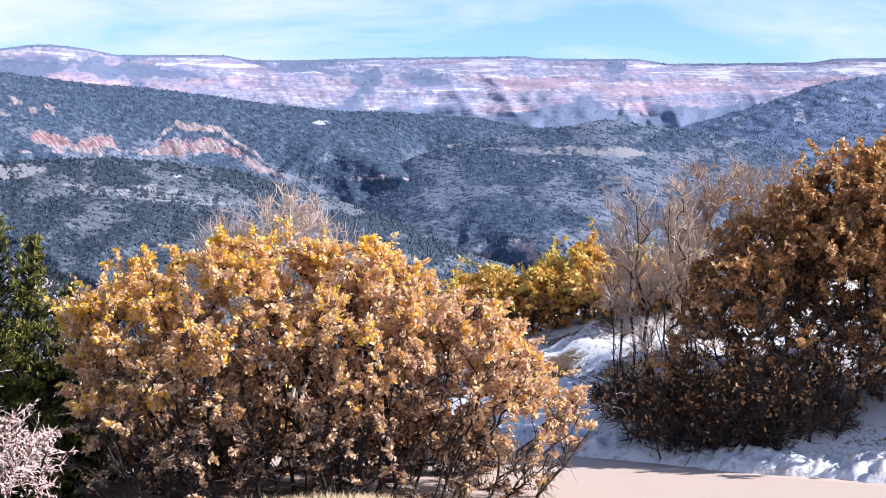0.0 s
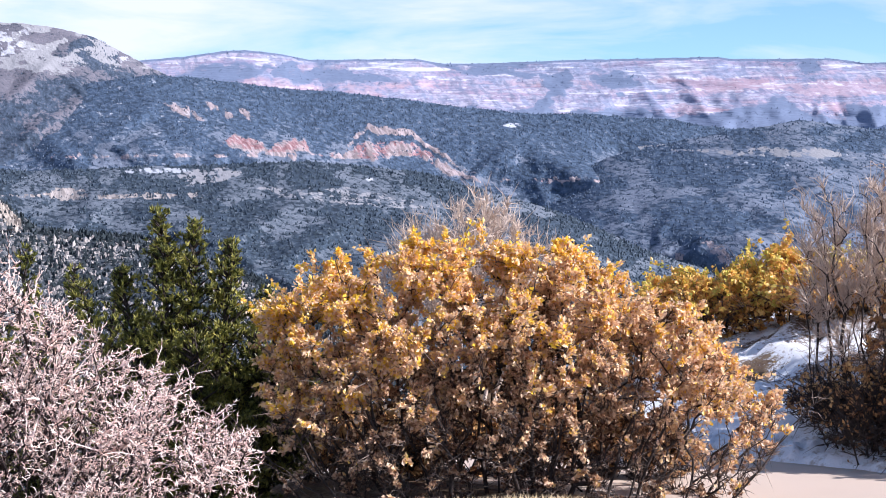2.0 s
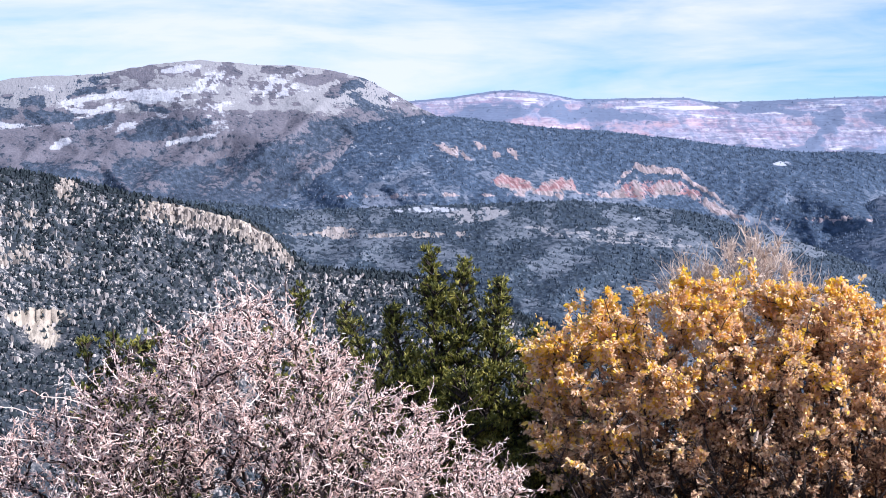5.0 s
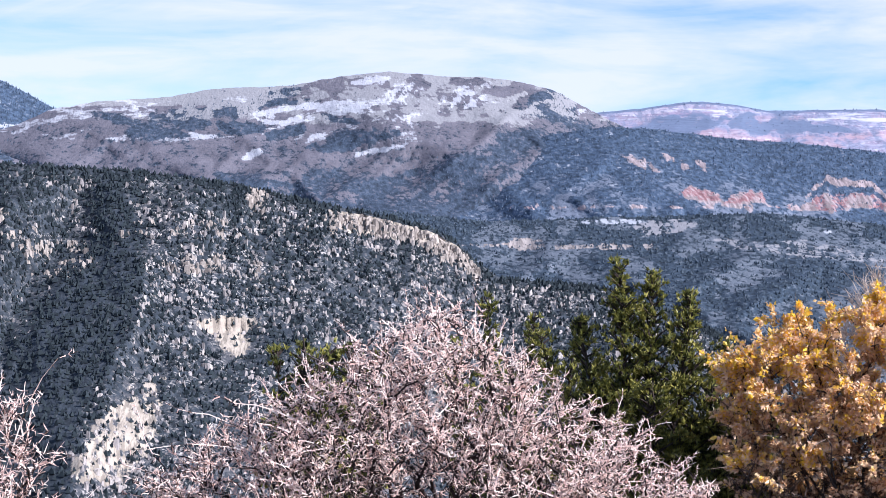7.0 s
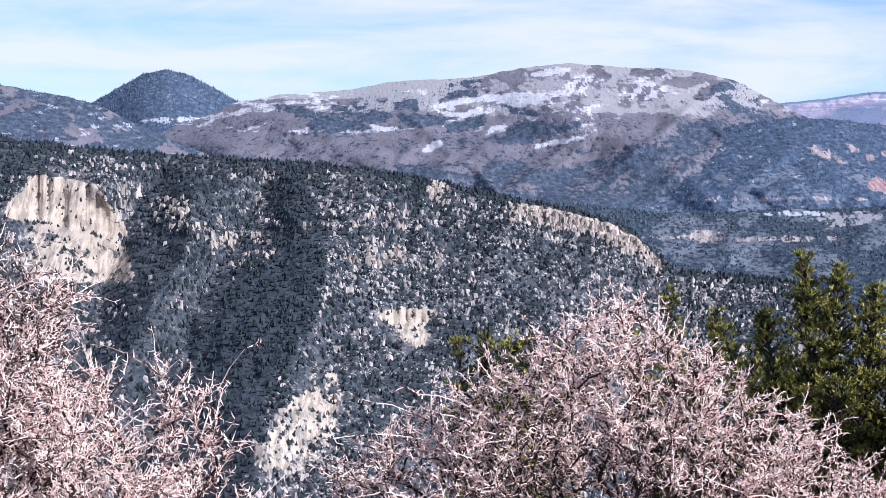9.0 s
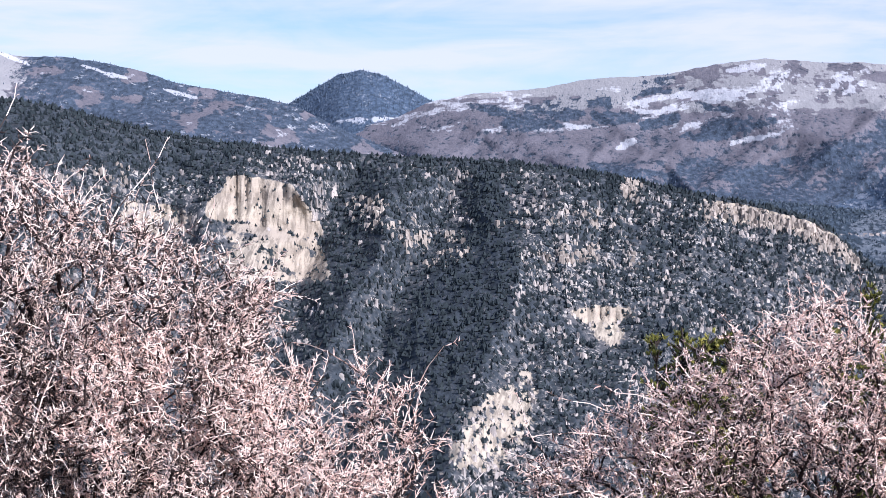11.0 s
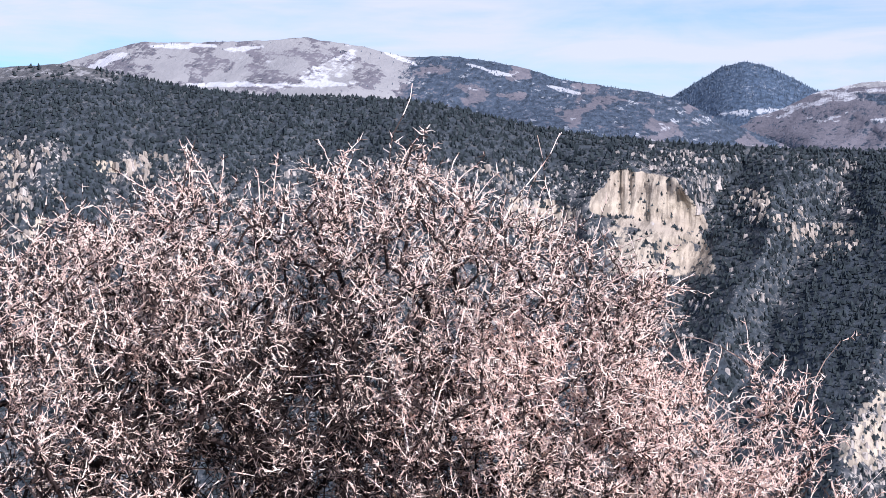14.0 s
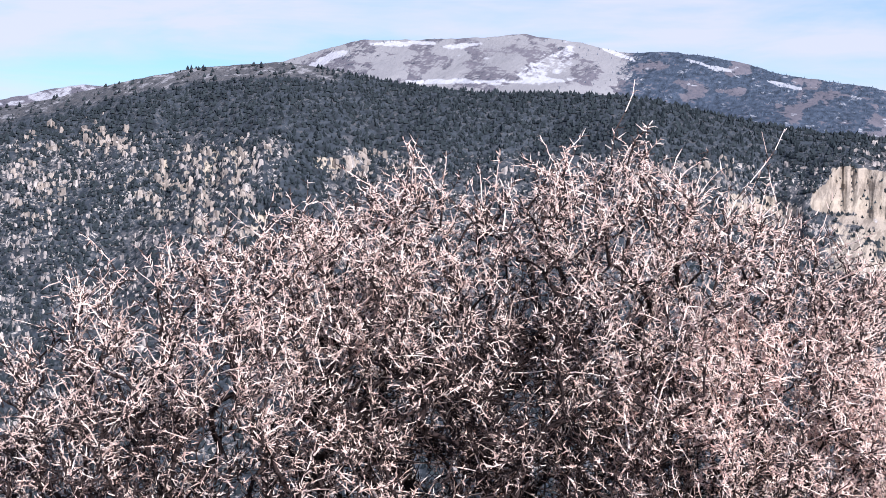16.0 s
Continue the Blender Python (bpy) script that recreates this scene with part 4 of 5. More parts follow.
def road_line():
    p = np.array(ROAD, float)
    out = []
    for i in range(len(p) - 1):
        a, b, c, d = p[max(i - 1, 0)], p[i], p[i + 1], p[min(i + 2, len(p) - 1)]
        for t in np.linspace(0, 1, 12, endpoint=False):
            out.append(0.5 * ((2 * b) + (c - a) * t + (2 * a - 5 * b + 4 * c - d) * t * t + (3 * b - a - 3 * c + d) * t ** 3))
    return np.array(out)


LINE = road_line()
LINE_DIR = np.gradient(LINE, axis=0)
LINE_DIR /= np.linalg.norm(LINE_DIR, axis=1)[:, None]
HALF_ROAD = 3.5


def road_side(x, y):
    """Distance from the road's middle, positive on the outer (right-hand) side, and the place along it."""
    shape = x.shape
    q = np.stack([x.ravel(), y.ravel()], 1)
    d = np.linalg.norm(q[:, None] - LINE[None], axis=2) if len(q) < 40000 else None
    if d is None:
        k = np.concatenate([np.argmin(np.linalg.norm(c[:, None] - LINE[None], axis=2), 1) for c in np.array_split(q, len(q) // 20000 + 1)])
    else:
        k = np.argmin(d, 1)
    off = q - LINE[k]
    side = off[:, 0] * LINE_DIR[k, 1] - off[:, 1] * LINE_DIR[k, 0]
    return (np.sign(side) * np.linalg.norm(off, axis=1)).reshape(shape), k.reshape(shape)


def near_slope(x, y):
    """The open hillside below the camera: gentle towards the road, steeper towards the canyon."""
    r = np.hypot(x, y)
    left = step(-16, -2, np.degrees(np.arctan2(-x, np.maximum(y, 0.01))))
    gentle = -4.3 * np.minimum(r / 38, 1)
    steep = -0.13 * np.minimum(r, 25) - 0.28 * np.clip(r - 25, 0, 40)
    return (gentle * (1 - left) + steep * left) * step(0.5, 6, r)


LINE_Z = np.convolve(np.pad(near_slope(LINE[:, 0], LINE[:, 1]), 6, mode="edge"), np.ones(13) / 13, "valid")


def height(x, y):
    """The lie of the ground, metres."""
    x, y = np.asarray(x, float), np.asarray(y, float)
    r = np.hypot(x, y)
    bearing = np.degrees(np.arctan2(-x, y))
    side, k = road_side(x, y)
    outer = np.clip(side - HALF_ROAD, 0, None)
    rim = np.interp(bearing, [-60, -40, -35, -31, -28, -26, -24, -22], [8.0, 6.0, 4.5, 3.2, 2.5, 2.0, 1.0, 0.0])
    bank = rim * (1 - np.exp(-0.6 * outer / np.maximum(rim, 0.05)))
    bank = bank * (1 + 0.9 * (fbm(x * 0.45, y * 0.45, 5, 201, 0.6) - 0.5)) * (1 - step(60, 120, r))
    on_road = 1 - step(HALF_ROAD, HALF_ROAD + 1.5, np.abs(side))
    past = step(-16, -30, bearing)
    hill = near_slope(x, y) * (1 - (side > 0) * past) + LINE_Z[k] * (side > 0) * past
    z = hill * (1 - on_road) + LINE_Z[k] * on_road + bank + 0.25 * (fbm(x * 0.5, y * 0.5, 4, 202) - 0.5) * (1 - on_road) * step(2, 5, r)
    ahead = step(-0.35, 0.25, y / np.maximum(r, 1))
    start = np.interp(bearing, [-60, -40, -32, -24, -10, 0], [120, 75, 63, 58, 54, 40])
    fall = step(0, 380, r - start) * ahead
    z = z - 0.5 * np.clip(r - start, 0, 25) * ahead
    z = z * (1 - fall) + -172 * fall
    return z + 25 * step(60, 400, r) * (1 - ahead)


def ground_material():
    m, nt, b = material("dry_ground", 0.95, 0.1)
    co = place_coords(nt)
    fine, mid = grain(nt, co, 9.0, 8, 0.75), grain(nt, co, 1.3, 6, 0.65)
    soil = mix(nt, ramp(nt, mid, [(0.35, (0, 0, 0)), (0.65, (1, 1, 1))]), (0.16, 0.11, 0.08), (0.30, 0.23, 0.15))
    soil = mix(nt, ramp(nt, fine, [(0.4, (0, 0, 0)), (0.62, (1, 1, 1))]), soil, (0.10, 0.06, 0.04))
    rag = calc(nt, "ADD", attribute(nt, "snow"), calc(nt, "MULTIPLY", calc(nt, "SUBTRACT", calc(nt, "ADD", calc(nt, "MULTIPLY", fine, 0.6), calc(nt, "MULTIPLY", mid, 0.4)), 0.5), 1.5))
    snow = calc(nt, "MULTIPLY", calc(nt, "SUBTRACT", rag, 0.45), 9.0, True)
    link(nt, mix(nt, snow, soil, (0.82, 0.84, 0.88)), b.inputs["Base Color"])
    relief(nt, b, fine, 0.6, 0.06)
    return m


def ground():
    bear = np.concatenate([np.arange(-180, -44, 3.0), np.arange(-44, -16, 0.35), np.arange(-16, 45, 1.0), np.arange(45, 181, 3.0)])
    rad = np.concatenate([np.arange(0.0, 30, 1.1), np.arange(30, 66, 0.55), np.geomspace(66, 4950, 70)])
    B, R = np.meshgrid(np.radians(bear), rad)
    X, Y = -np.sin(B) * R, np.cos(B) * R
    Z = height(X, Y)
    me = raw_mesh("ground", np.stack([X, Y, Z], -1).reshape(-1, 3), grid_faces(*R.shape)[:, ::-1], ground_material(), True)
    side, k = road_side(X, Y)
    outer = side - HALF_ROAD
    snow = step(-0.3, 0.4, outer) * step(-22.5, -24.5, bear[None]) * (1 - step(24, 40, outer)) * (0.17 + 0.82 * fbm(X * 0.6, Y * 0.6, 4, 203)) * (R < 110)
    store(me, "snow", snow)
    tagged(new("ground", me), "dry grassy hillside with snow on the road bank", "ground", kind="structure")


def road():
    m, nt, b = material("asphalt", 0.85, 0.3)
    co = place_coords(nt)
    fine, mid = grain(nt, co, 60, 4, 0.7), grain(nt, co, 0.5, 5, 0.6)
    link(nt, mix(nt, fine, mix(nt, mid, (0.66, 0.53, 0.43), (0.76, 0.63, 0.52)), (0.54, 0.43, 0.35)), b.inputs["Base Color"])
    relief(nt, b, fine, 0.4, 0.01)
    across = np.linspace(-HALF_ROAD, HALF_ROAD, 9)
    right = np.stack([LINE_DIR[:, 1], -LINE_DIR[:, 0]], 1)
    P = LINE[:, None] + right[:, None] * across[None, :, None]
    Z = LINE_Z[:, None] + 0.06 - 0.02 * (across[None] / HALF_ROAD) ** 2
    low = np.concatenate([P[:, :1], P, P[:, -1:]], 1)
    zz = np.concatenate([Z[:, :1] - 0.3, Z, Z[:, -1:] - 0.3], 1)
    me = raw_mesh("road", np.concatenate([low, zz[..., None]], -1).reshape(-1, 3), grid_faces(*zz.shape), m, True)
    tagged(new("road", me), "pale dusty asphalt mountain road, bending left", "road", kind="structure")


def berm():
    m, nt, b = material("ploughed_snow", 0.6, 0.3)
    g = grain(nt, place_coords(nt), 3.0, 6, 0.7)
    link(nt, mix(nt, ramp(nt, g, [(0.36, (1, 1, 1)), (0.5, (0, 0, 0))]), (0.85, 0.87, 0.90), (0.50, 0.45, 0.40)), b.inputs["Base Color"])
    relief(nt, b, g, 0.6, 0.1)
    dense = np.linspace(36, 64, 360)
    base = np.stack([np.interp(dense, np.arange(len(LINE)), LINE[:, i]) for i in (0, 1)], 1)
    dr = np.stack([np.interp(dense, np.arange(len(LINE)), LINE_DIR[:, i]) for i in (0, 1)], 1)
    right = np.stack([dr[:, 1], -dr[:, 0]], 1)
    u = np.linspace(0, 1, 12)
    wob = 0.5 * (fbm(dense * 0.9, dense * 0, 4, 211) - 0.5)
    off = HALF_ROAD - 0.55 + wob[:, None] + u[None] * (1.5 + wob[:, None])
    P = base[:, None] + right[:, None] * off[..., None]
    hump = np.sin(u * np.pi) ** 0.7
    h = (0.06 + 0.55 * fbm(dense[:, None] * 5.0, u[None] * 5, 5, 212, 0.65)) * hump[None]
    Z = np.interp(dense, np.arange(len(LINE)), LINE_Z)[:, None] + h + 0.25 * step(0.35, 1.0, u)[None]
    me = raw_mesh("snow_berm", np.concatenate([P, Z[..., None]], -1).reshape(-1, 3), grid_faces(*Z.shape), m, True)
    tagged(new("snow_berm", me), "lumpy ploughed snow along the road's edge", "snow", kind="structure")


ground()
road()
berm()
plateau()
spur()
right_hill()
forest_ridge()
knob()
low_hill()
dome()
cone()
left_mountain()
far_left()
cliff_ridge()


# ---- trees and bushes ----
def skeleton_of(rng, base, targets, stems=1, wander=0.10, steps=4, spread=0.3, rise=0.5):
    """Grow branches from the base to reach the targets in turn, each from the nearest wood. Returns joints, parents and paths' ends."""
    targets = targets[np.argsort(np.linalg.norm((targets - base) * np.array([1, 1, 0.8]), axis=1))]
    n0 = len(targets) * steps + 7 * stems + 2
    P, par = np.zeros((n0, 3)), np.full(n0, -1, int)
    tall, wide = rise * targets[:, 2].max(), np.abs(targets[:, 0]).max()
    n, ends = 0, []
    for k in range(stems):
        foot = np.array([(2 * (k + rng.random()) / stems - 1) * spread, rng.uniform(-0.5, 0.5) * spread * 0.6, 0])
        head = foot * (1 + 0.9 * wide / max(spread + wide, 0.1)) * np.array([1, 1, 0]) + np.array([0, 0, tall * rng.uniform(0.6, 1.1)])
        for j in range(7):
            P[n] = foot + (head - foot) * j / 6 + rng.normal(0, 0.02 * tall, 3) * (j > 0)
            par[n] = n - 1 if j else -1
            n += 1
    for t in targets:
        d = np.linalg.norm(P[:n] - t, axis=1) + 0.55 * np.maximum(0, P[:n, 2] - t[2] + 0.15) * 3
        i = int(np.argmin(d))
        a, span = P[i].copy(), np.linalg.norm(P[i] - t)
        side = rng.normal(0, wander * span, 3)
        prev = i
        for k in range(1, steps + 1):
            f = k / steps
            p = a + (t - a) * f + side * math.sin(f * 3.14) + rng.normal(0, wander * 0.35 * span, 3) * (k < steps)
            p[2] += 0.12 * span * math.sin(f * 3.14)
            P[n], par[n] = p, prev
            prev = n
            n += 1
        ends.append(prev)
    return P[:n], par[:n], np.array(ends)


def thickness(par, tip, power=2.4, top=1e9):
    w = np.zeros(len(par))
    leafy = np.ones(len(par), bool)
    leafy[par[par >= 0]] = False
    w[leafy] = tip ** power
    for i in range(len(par) - 1, -1, -1):
        w[i] = max(w[i], tip ** power)
        if par[i] >= 0:
            w[par[i]] += w[i]
    return np.minimum(w ** (1 / power), top)


def tubes(a, b, ra, rb, sides=3):
    """Prisms from the points a to b."""
    d = b - a
    d = d / np.maximum(np.linalg.norm(d, axis=1), 1e-6)[:, None]
    ref = np.where(np.abs(d[:, 2:3]) > 0.8, np.array([[1.0, 0, 0]]), np.array([[0, 0, 1.0]]))
    u = np.cross(d, ref)
    u /= np.linalg.norm(u, axis=1)[:, None]
    v = np.cross(d, u)
    ang = np.arange(sides) * 2 * np.pi / sides
    ring = np.cos(ang)[None, :, None] * u[:, None] + np.sin(ang)[None, :, None] * v[:, None]
    V = np.concatenate([a[:, None] + ring * ra[:, None, None], b[:, None] + ring * rb[:, None, None]], 1)
    k = np.arange(sides)
    f = np.stack([k, (k + 1) % sides, (k + 1) % sides + sides, k + sides], 1)
    F = f[None] + (np.arange(len(a)) * 2 * sides)[:, None, None]
    return V.reshape(-1, 3), F.reshape(-1, 4)


def twigs(rng, starts, out, count, length, bend=0.5, joints=3, up=0.25, away=0.6):
    """Crooked twigs that spring from the starting points, mostly away from the bush's middle."""
    i = rng.integers(0, len(starts), count)
    p = starts[i]
    d = out[i] * away + rng.normal(0, 0.75, (count, 3)) + np.array([0, 0, up])
    d /= np.linalg.norm(d, axis=1)[:, None]
    ln = length * rng.uniform(0.35, 1.25, count) * (1 + 1.3 * (rng.random(count) < 0.07)) / joints
    segs = []
    for k in range(joints):
        q = p + d * ln[:, None]
        segs.append((p, q))
        p = q
        d = d + rng.normal(0, bend, (count, 3))
        d /= np.linalg.norm(d, axis=1)[:, None]
    return segs, p, d


def thorny(rng, starts, out, shoots, spurs, length, r, twig_mat, shoot_mat, ob):
    """Long arching shoots set with short crooked spurs, the growth of a thorn bush."""
    joints = 5
    i = rng.integers(0, len(starts), shoots)
    p = starts[i]
    d = 0.5 * out[i] + rng.normal(0, 0.6, (shoots, 3)) * np.array([1, 1, 0.65]) + np.array([0, 0, 0.18])
    d /= np.linalg.norm(d, axis=1)[:, None]
    ln = length * rng.uniform(0.3, 1.15, shoots) * (1 + 1.5 * (rng.random(shoots) < 0.025)) / joints
    A, B = [], []
    for k in range(joints):
        q = p + d * ln[:, None]
        A.append(p), B.append(q)
        p = q
        d = d + rng.normal(0, 0.17, (shoots, 3)) + np.array([0, 0, -0.04])
        d /= np.linalg.norm(d, axis=1)[:, None]
    A, B = np.stack(A), np.stack(B)
    taper = np.linspace(1.25, 0.45, joints + 1)
    thick = r * rng.uniform(0.7, 1.35, shoots)
    V, F = tubes(A.reshape(-1, 3), B.reshape(-1, 3), (taper[:-1, None] * thick).ravel(), (taper[1:, None] * thick).ravel(), 3)
    tagged(part("shoot_growth", raw_mesh("shoot_growth", V, F, shoot_mat), ob, "long pale arching shoots"), kind="stuff")
    j, i = rng.integers(0, joints, spurs), rng.integers(0, shoots, spurs)
    a, b = A[j, i], B[j, i]
    base = a + (b - a) * rng.random((spurs, 1))
    along = (b - a) / np.linalg.norm(b - a, axis=1)[:, None]
    old = rng.random(spurs) < 0.35
    base[old] = starts[rng.integers(0, len(starts), old.sum())] + rng.normal(0, 0.03, (old.sum(), 3))
    d = 0.45 * along + rng.normal(0, 0.62, (spurs, 3)) + np.array([0, 0, 0.10])
    d /= np.linalg.norm(d, axis=1)[:, None]
    ln = rng.uniform(0.024, 0.062, spurs)[:, None] * (1 + 0.7 * (rng.random((spurs, 1)) < 0.12))
    bent = d + rng.normal(0, 0.75, d.shape)
    bent /= np.linalg.norm(bent, axis=1)[:, None]
    w = r * rng.uniform(0.75, 1.3, spurs)
    mid, tip = base + d * ln, base + d * ln + bent * ln * 0.8
    c = spurs // 4
    V1, F1 = tubes(base[:c], mid[:c], w[:c], w[:c] * 0.8, 3)
    V1 = np.concatenate([V1.reshape(c, 6, 3), tip[:c, None]], 1)
    f = np.array([(0, 1, 4), (0, 4, 3), (1, 2, 5), (1, 5, 4), (2, 0, 3), (2, 3, 5), (3, 4, 6), (4, 5, 6), (5, 3, 6)])
    F1 = f[None] + (np.arange(c) * 7)[:, None, None]
    V2, _ = tubes(base[c:], mid[c:], w[c:] * 1.2, w[c:], 3)
    V2 = np.concatenate([V2.reshape(spurs - c, 6, 3)[:, :3], (base + d * ln * 1.3)[c:, None]], 1)
    F2 = np.array([(0, 1, 3), (1, 2, 3), (2, 0, 3)])[None] + (np.arange(spurs - c) * 4 + 7 * c)[:, None, None]
    V, F = np.concatenate([V1.reshape(-1, 3), V2.reshape(-1, 3)]), np.concatenate([F1.reshape(-1, 3), F2.reshape(-1, 3)])
    tagged(part("twig_tangle", raw_mesh("twig_tangle", V, F, twig_mat), ob, "short crooked thorny twigs"), kind="stuff")


def crown(profile, wide, deep, trim=0.27, skirt=0.05):
    """A crown under its skyline. profile: (x, height of the skyline above the eye), from left to right."""
    return [(x, 0, EYE + z - trim, wide, deep, skirt) for x, z in profile]


def fill_crown(rng, count, lobes):
    """Random points under the skyline of a crown, thickest near its outside."""
    x0, _, top, wide, deep, skirt = np.array(lobes).T
    edge = 0.4 * wide[0]
    x = rng.uniform(x0[0] - edge, x0[-1] + edge, 4 * count)
    tall = np.interp(x, x0, top) * (1 + 0.10 * (fbm(x * 1.6 + 3, x * 0, 3, count) - 0.5))
    keep = rng.random(len(x)) < tall / tall.max()
    x, tall = x[keep][:count], tall[keep][:count]
    side = np.minimum(1, np.minimum(x - x0[0] + edge, x0[-1] + edge - x) / (1.2 * wide[0]))
    y = rng.uniform(-1, 1, len(x)) * (0.35 + 0.65 * side)
    z = tall * (1 - 0.38 * y * y) * (1 - (1 - skirt[0]) * rng.random(len(x)) ** 1.6)
    belly = 1 - 0.36 * np.clip(0.35 - z / tall, 0, 1) / 0.35
    mid = 0.5 * (x0[0] + x0[-1])
    return np.stack([mid + (x - mid) * belly, y * deep[0], z], 1)


def crown_points(rng, count, shape, shell=0.45):
    """Random points inside a crown. shape: lobes (x, y, z, rx, ry, rz)."""
    shape = np.array(shape, float)
    vol = shape[:, 3] * shape[:, 4] * shape[:, 5]
    k = rng.choice(len(shape), count, p=vol / vol.sum())
    d = rng.normal(0, 1, (count, 3))
    d /= np.linalg.norm(d, axis=1)[:, None]
    r = rng.random(count) ** shell
    return shape[k, :3] + d * r[:, None] * shape[k, 3:]


def leaves(rng, at, face, size, mat, name):
    """Lobed leaves, each bent along its rib."""
    n = len(at)
    d = face + rng.normal(0, 0.6, (n, 3))
    d /= np.linalg.norm(d, axis=1)[:, None]
    w = np.cross(d, rng.normal(0, 1, (n, 3)))
    w /= np.linalg.norm(w, axis=1)[:, None]
    up = np.cross(d, w)
    s = size * rng.uniform(0.6, 1.35, n)
    outline = [(0, 0, 0), (0.42, 0.38, 0.10), (1.0, 0.04, -0.12), (0.55, -0.34, 0.06)]
    V = np.stack([at + (d * a + w * b + up * c) * s[:, None] for a, b, c in outline], 1)
    tri = np.array([(0, 1, 2), (0, 2, 3)])
    F = tri[None] + (np.arange(n) * 4)[:, None, None]
    return raw_mesh(name, V.reshape(-1, 3), F.reshape(-1, 3), mat)


def plant(name, at, label, category, seed, lobes, targets, stems, bark, twig_mat, tip, twig_count, twig_len, twig_r, wander=0.12,
          foliage=None, leaf_count=0, leaf_size=0.1, joints=3, spread=0.4, shell=0.5, up=0.25, top=1e9, group="", crest=None, bend=0.45, away=0.6, rise=0.5, core=0, core_x=0.0, shoots=0, shoot_mat=None, sky=False):
    """A shrub or broad tree: limbs, twigs and, where it has them, leaves. lobes are given from its base."""
    rng = np.random.default_rng(seed)
    ob = tagged(new(name), label, category, group)
    ob.location, ob.rotation_euler = at, (0, 0, math.atan2(-at[0], at[1]))
    if sky:
        outline = [(x, y, z - at[2], a, b, f) for x, y, z, a, b, f in lobes]
        lobes = [(x, y, 0.54 * z, a, b, 0.46 * z) for x, y, z, a, b, f in outline]
    if crest is not None:
        grow = (crest - at[2]) / max(l[2] + l[5] for l in lobes)
        lobes = [(x, y, z * grow, a, b, c * grow) for x, y, z, a, b, c in lobes]
    T = fill_crown(rng, targets, outline) if sky else crown_points(rng, targets, lobes, shell)
    T[:, 2] = np.maximum(T[:, 2], 0.25)
    P, par, ends = skeleton_of(rng, np.zeros(3), T, stems, wander, 4, spread, rise)
    R = thickness(par, tip, 2.4, top)
    k = np.nonzero(par >= 0)[0]
    V, F = tubes(P[par[k]], P[k], np.minimum(R[par[k]], R[k] * 1.25), R[k], 3)
    stem_of = np.arange(len(P))
    for i in range(len(P)):
        if par[i] >= 0:
            stem_of[i] = stem_of[par[i]]
    V, F = V.reshape(len(k), -1, 3), None
    for stem in np.unique(stem_of[k]):
        own = V[stem_of[k] == stem]
        q = np.arange(3)
        f = np.stack([q, (q + 1) % 3, (q + 1) % 3 + 3, q + 3], 1)[None] + (np.arange(len(own)) * 6)[:, None, None]
        part("stem", raw_mesh("stem", own.reshape(-1, 3), f.reshape(-1, 4), bark, True), ob)
    mid = np.array([0, 0, np.mean([l[2] for l in lobes]) * 0.6])
    fine = k[R[k] < tip * 4]
    starts = P[fine] + (P[par[fine]] - P[fine]) * rng.random((len(fine), 1))
    out = starts - mid
    out /= np.linalg.norm(out, axis=1)[:, None]
    if shoots:
        thorny(rng, starts, out, shoots, twig_count, twig_len, twig_r, twig_mat, shoot_mat, ob)
    else:
        segs, ends_p, ends_d = twigs(rng, starts, out, twig_count, twig_len, bend, joints, up, away)
        rs = np.linspace(twig_r, twig_r * 0.75, joints + 1)
        VV, FF, base = [], [], 0
        for j, (a, b) in enumerate(segs):
            jit = rng.uniform(0.7, 1.3, len(a))
            V, F = tubes(a, b, rs[j] * jit, rs[j + 1] * jit, 3)
            if j < joints - 1:
                F = np.concatenate([F[:, [0, 1, 2]], F[:, [0, 2, 3]]])
            else:
                V = V.reshape(-1, 6, 3)
                V = np.concatenate([V[:, :3], b[:, None]], 1).reshape(-1, 3)
                F = (np.array([(0, 1, 3), (1, 2, 3), (2, 0, 3)])[None] + (np.arange(len(a)) * 4)[:, None, None]).reshape(-1, 3)
            VV.append(V), FF.append(F + base)
            base += len(V)
        tagged(part("twig_tangle", raw_mesh("twig_tangle", np.concatenate(VV), np.concatenate(FF), twig_mat), ob, "thin crooked twigs"), kind="stuff")
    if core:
        # dark twigs amid the bush stand in for its shade, thickest low down
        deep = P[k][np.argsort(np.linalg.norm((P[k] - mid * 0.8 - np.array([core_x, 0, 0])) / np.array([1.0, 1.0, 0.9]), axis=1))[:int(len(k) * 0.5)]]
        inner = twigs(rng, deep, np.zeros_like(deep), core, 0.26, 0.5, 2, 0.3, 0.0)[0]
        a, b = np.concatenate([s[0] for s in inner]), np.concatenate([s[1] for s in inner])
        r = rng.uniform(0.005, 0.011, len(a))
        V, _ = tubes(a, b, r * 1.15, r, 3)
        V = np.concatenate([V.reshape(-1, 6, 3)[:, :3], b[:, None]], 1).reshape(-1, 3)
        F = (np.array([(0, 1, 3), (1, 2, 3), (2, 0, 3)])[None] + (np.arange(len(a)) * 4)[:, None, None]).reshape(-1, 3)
        tagged(part("inner_shade_tangle", raw_mesh("inner_shade_tangle", V, F, bark), ob, "dark inner twigs standing in for shade"), kind="stuff")
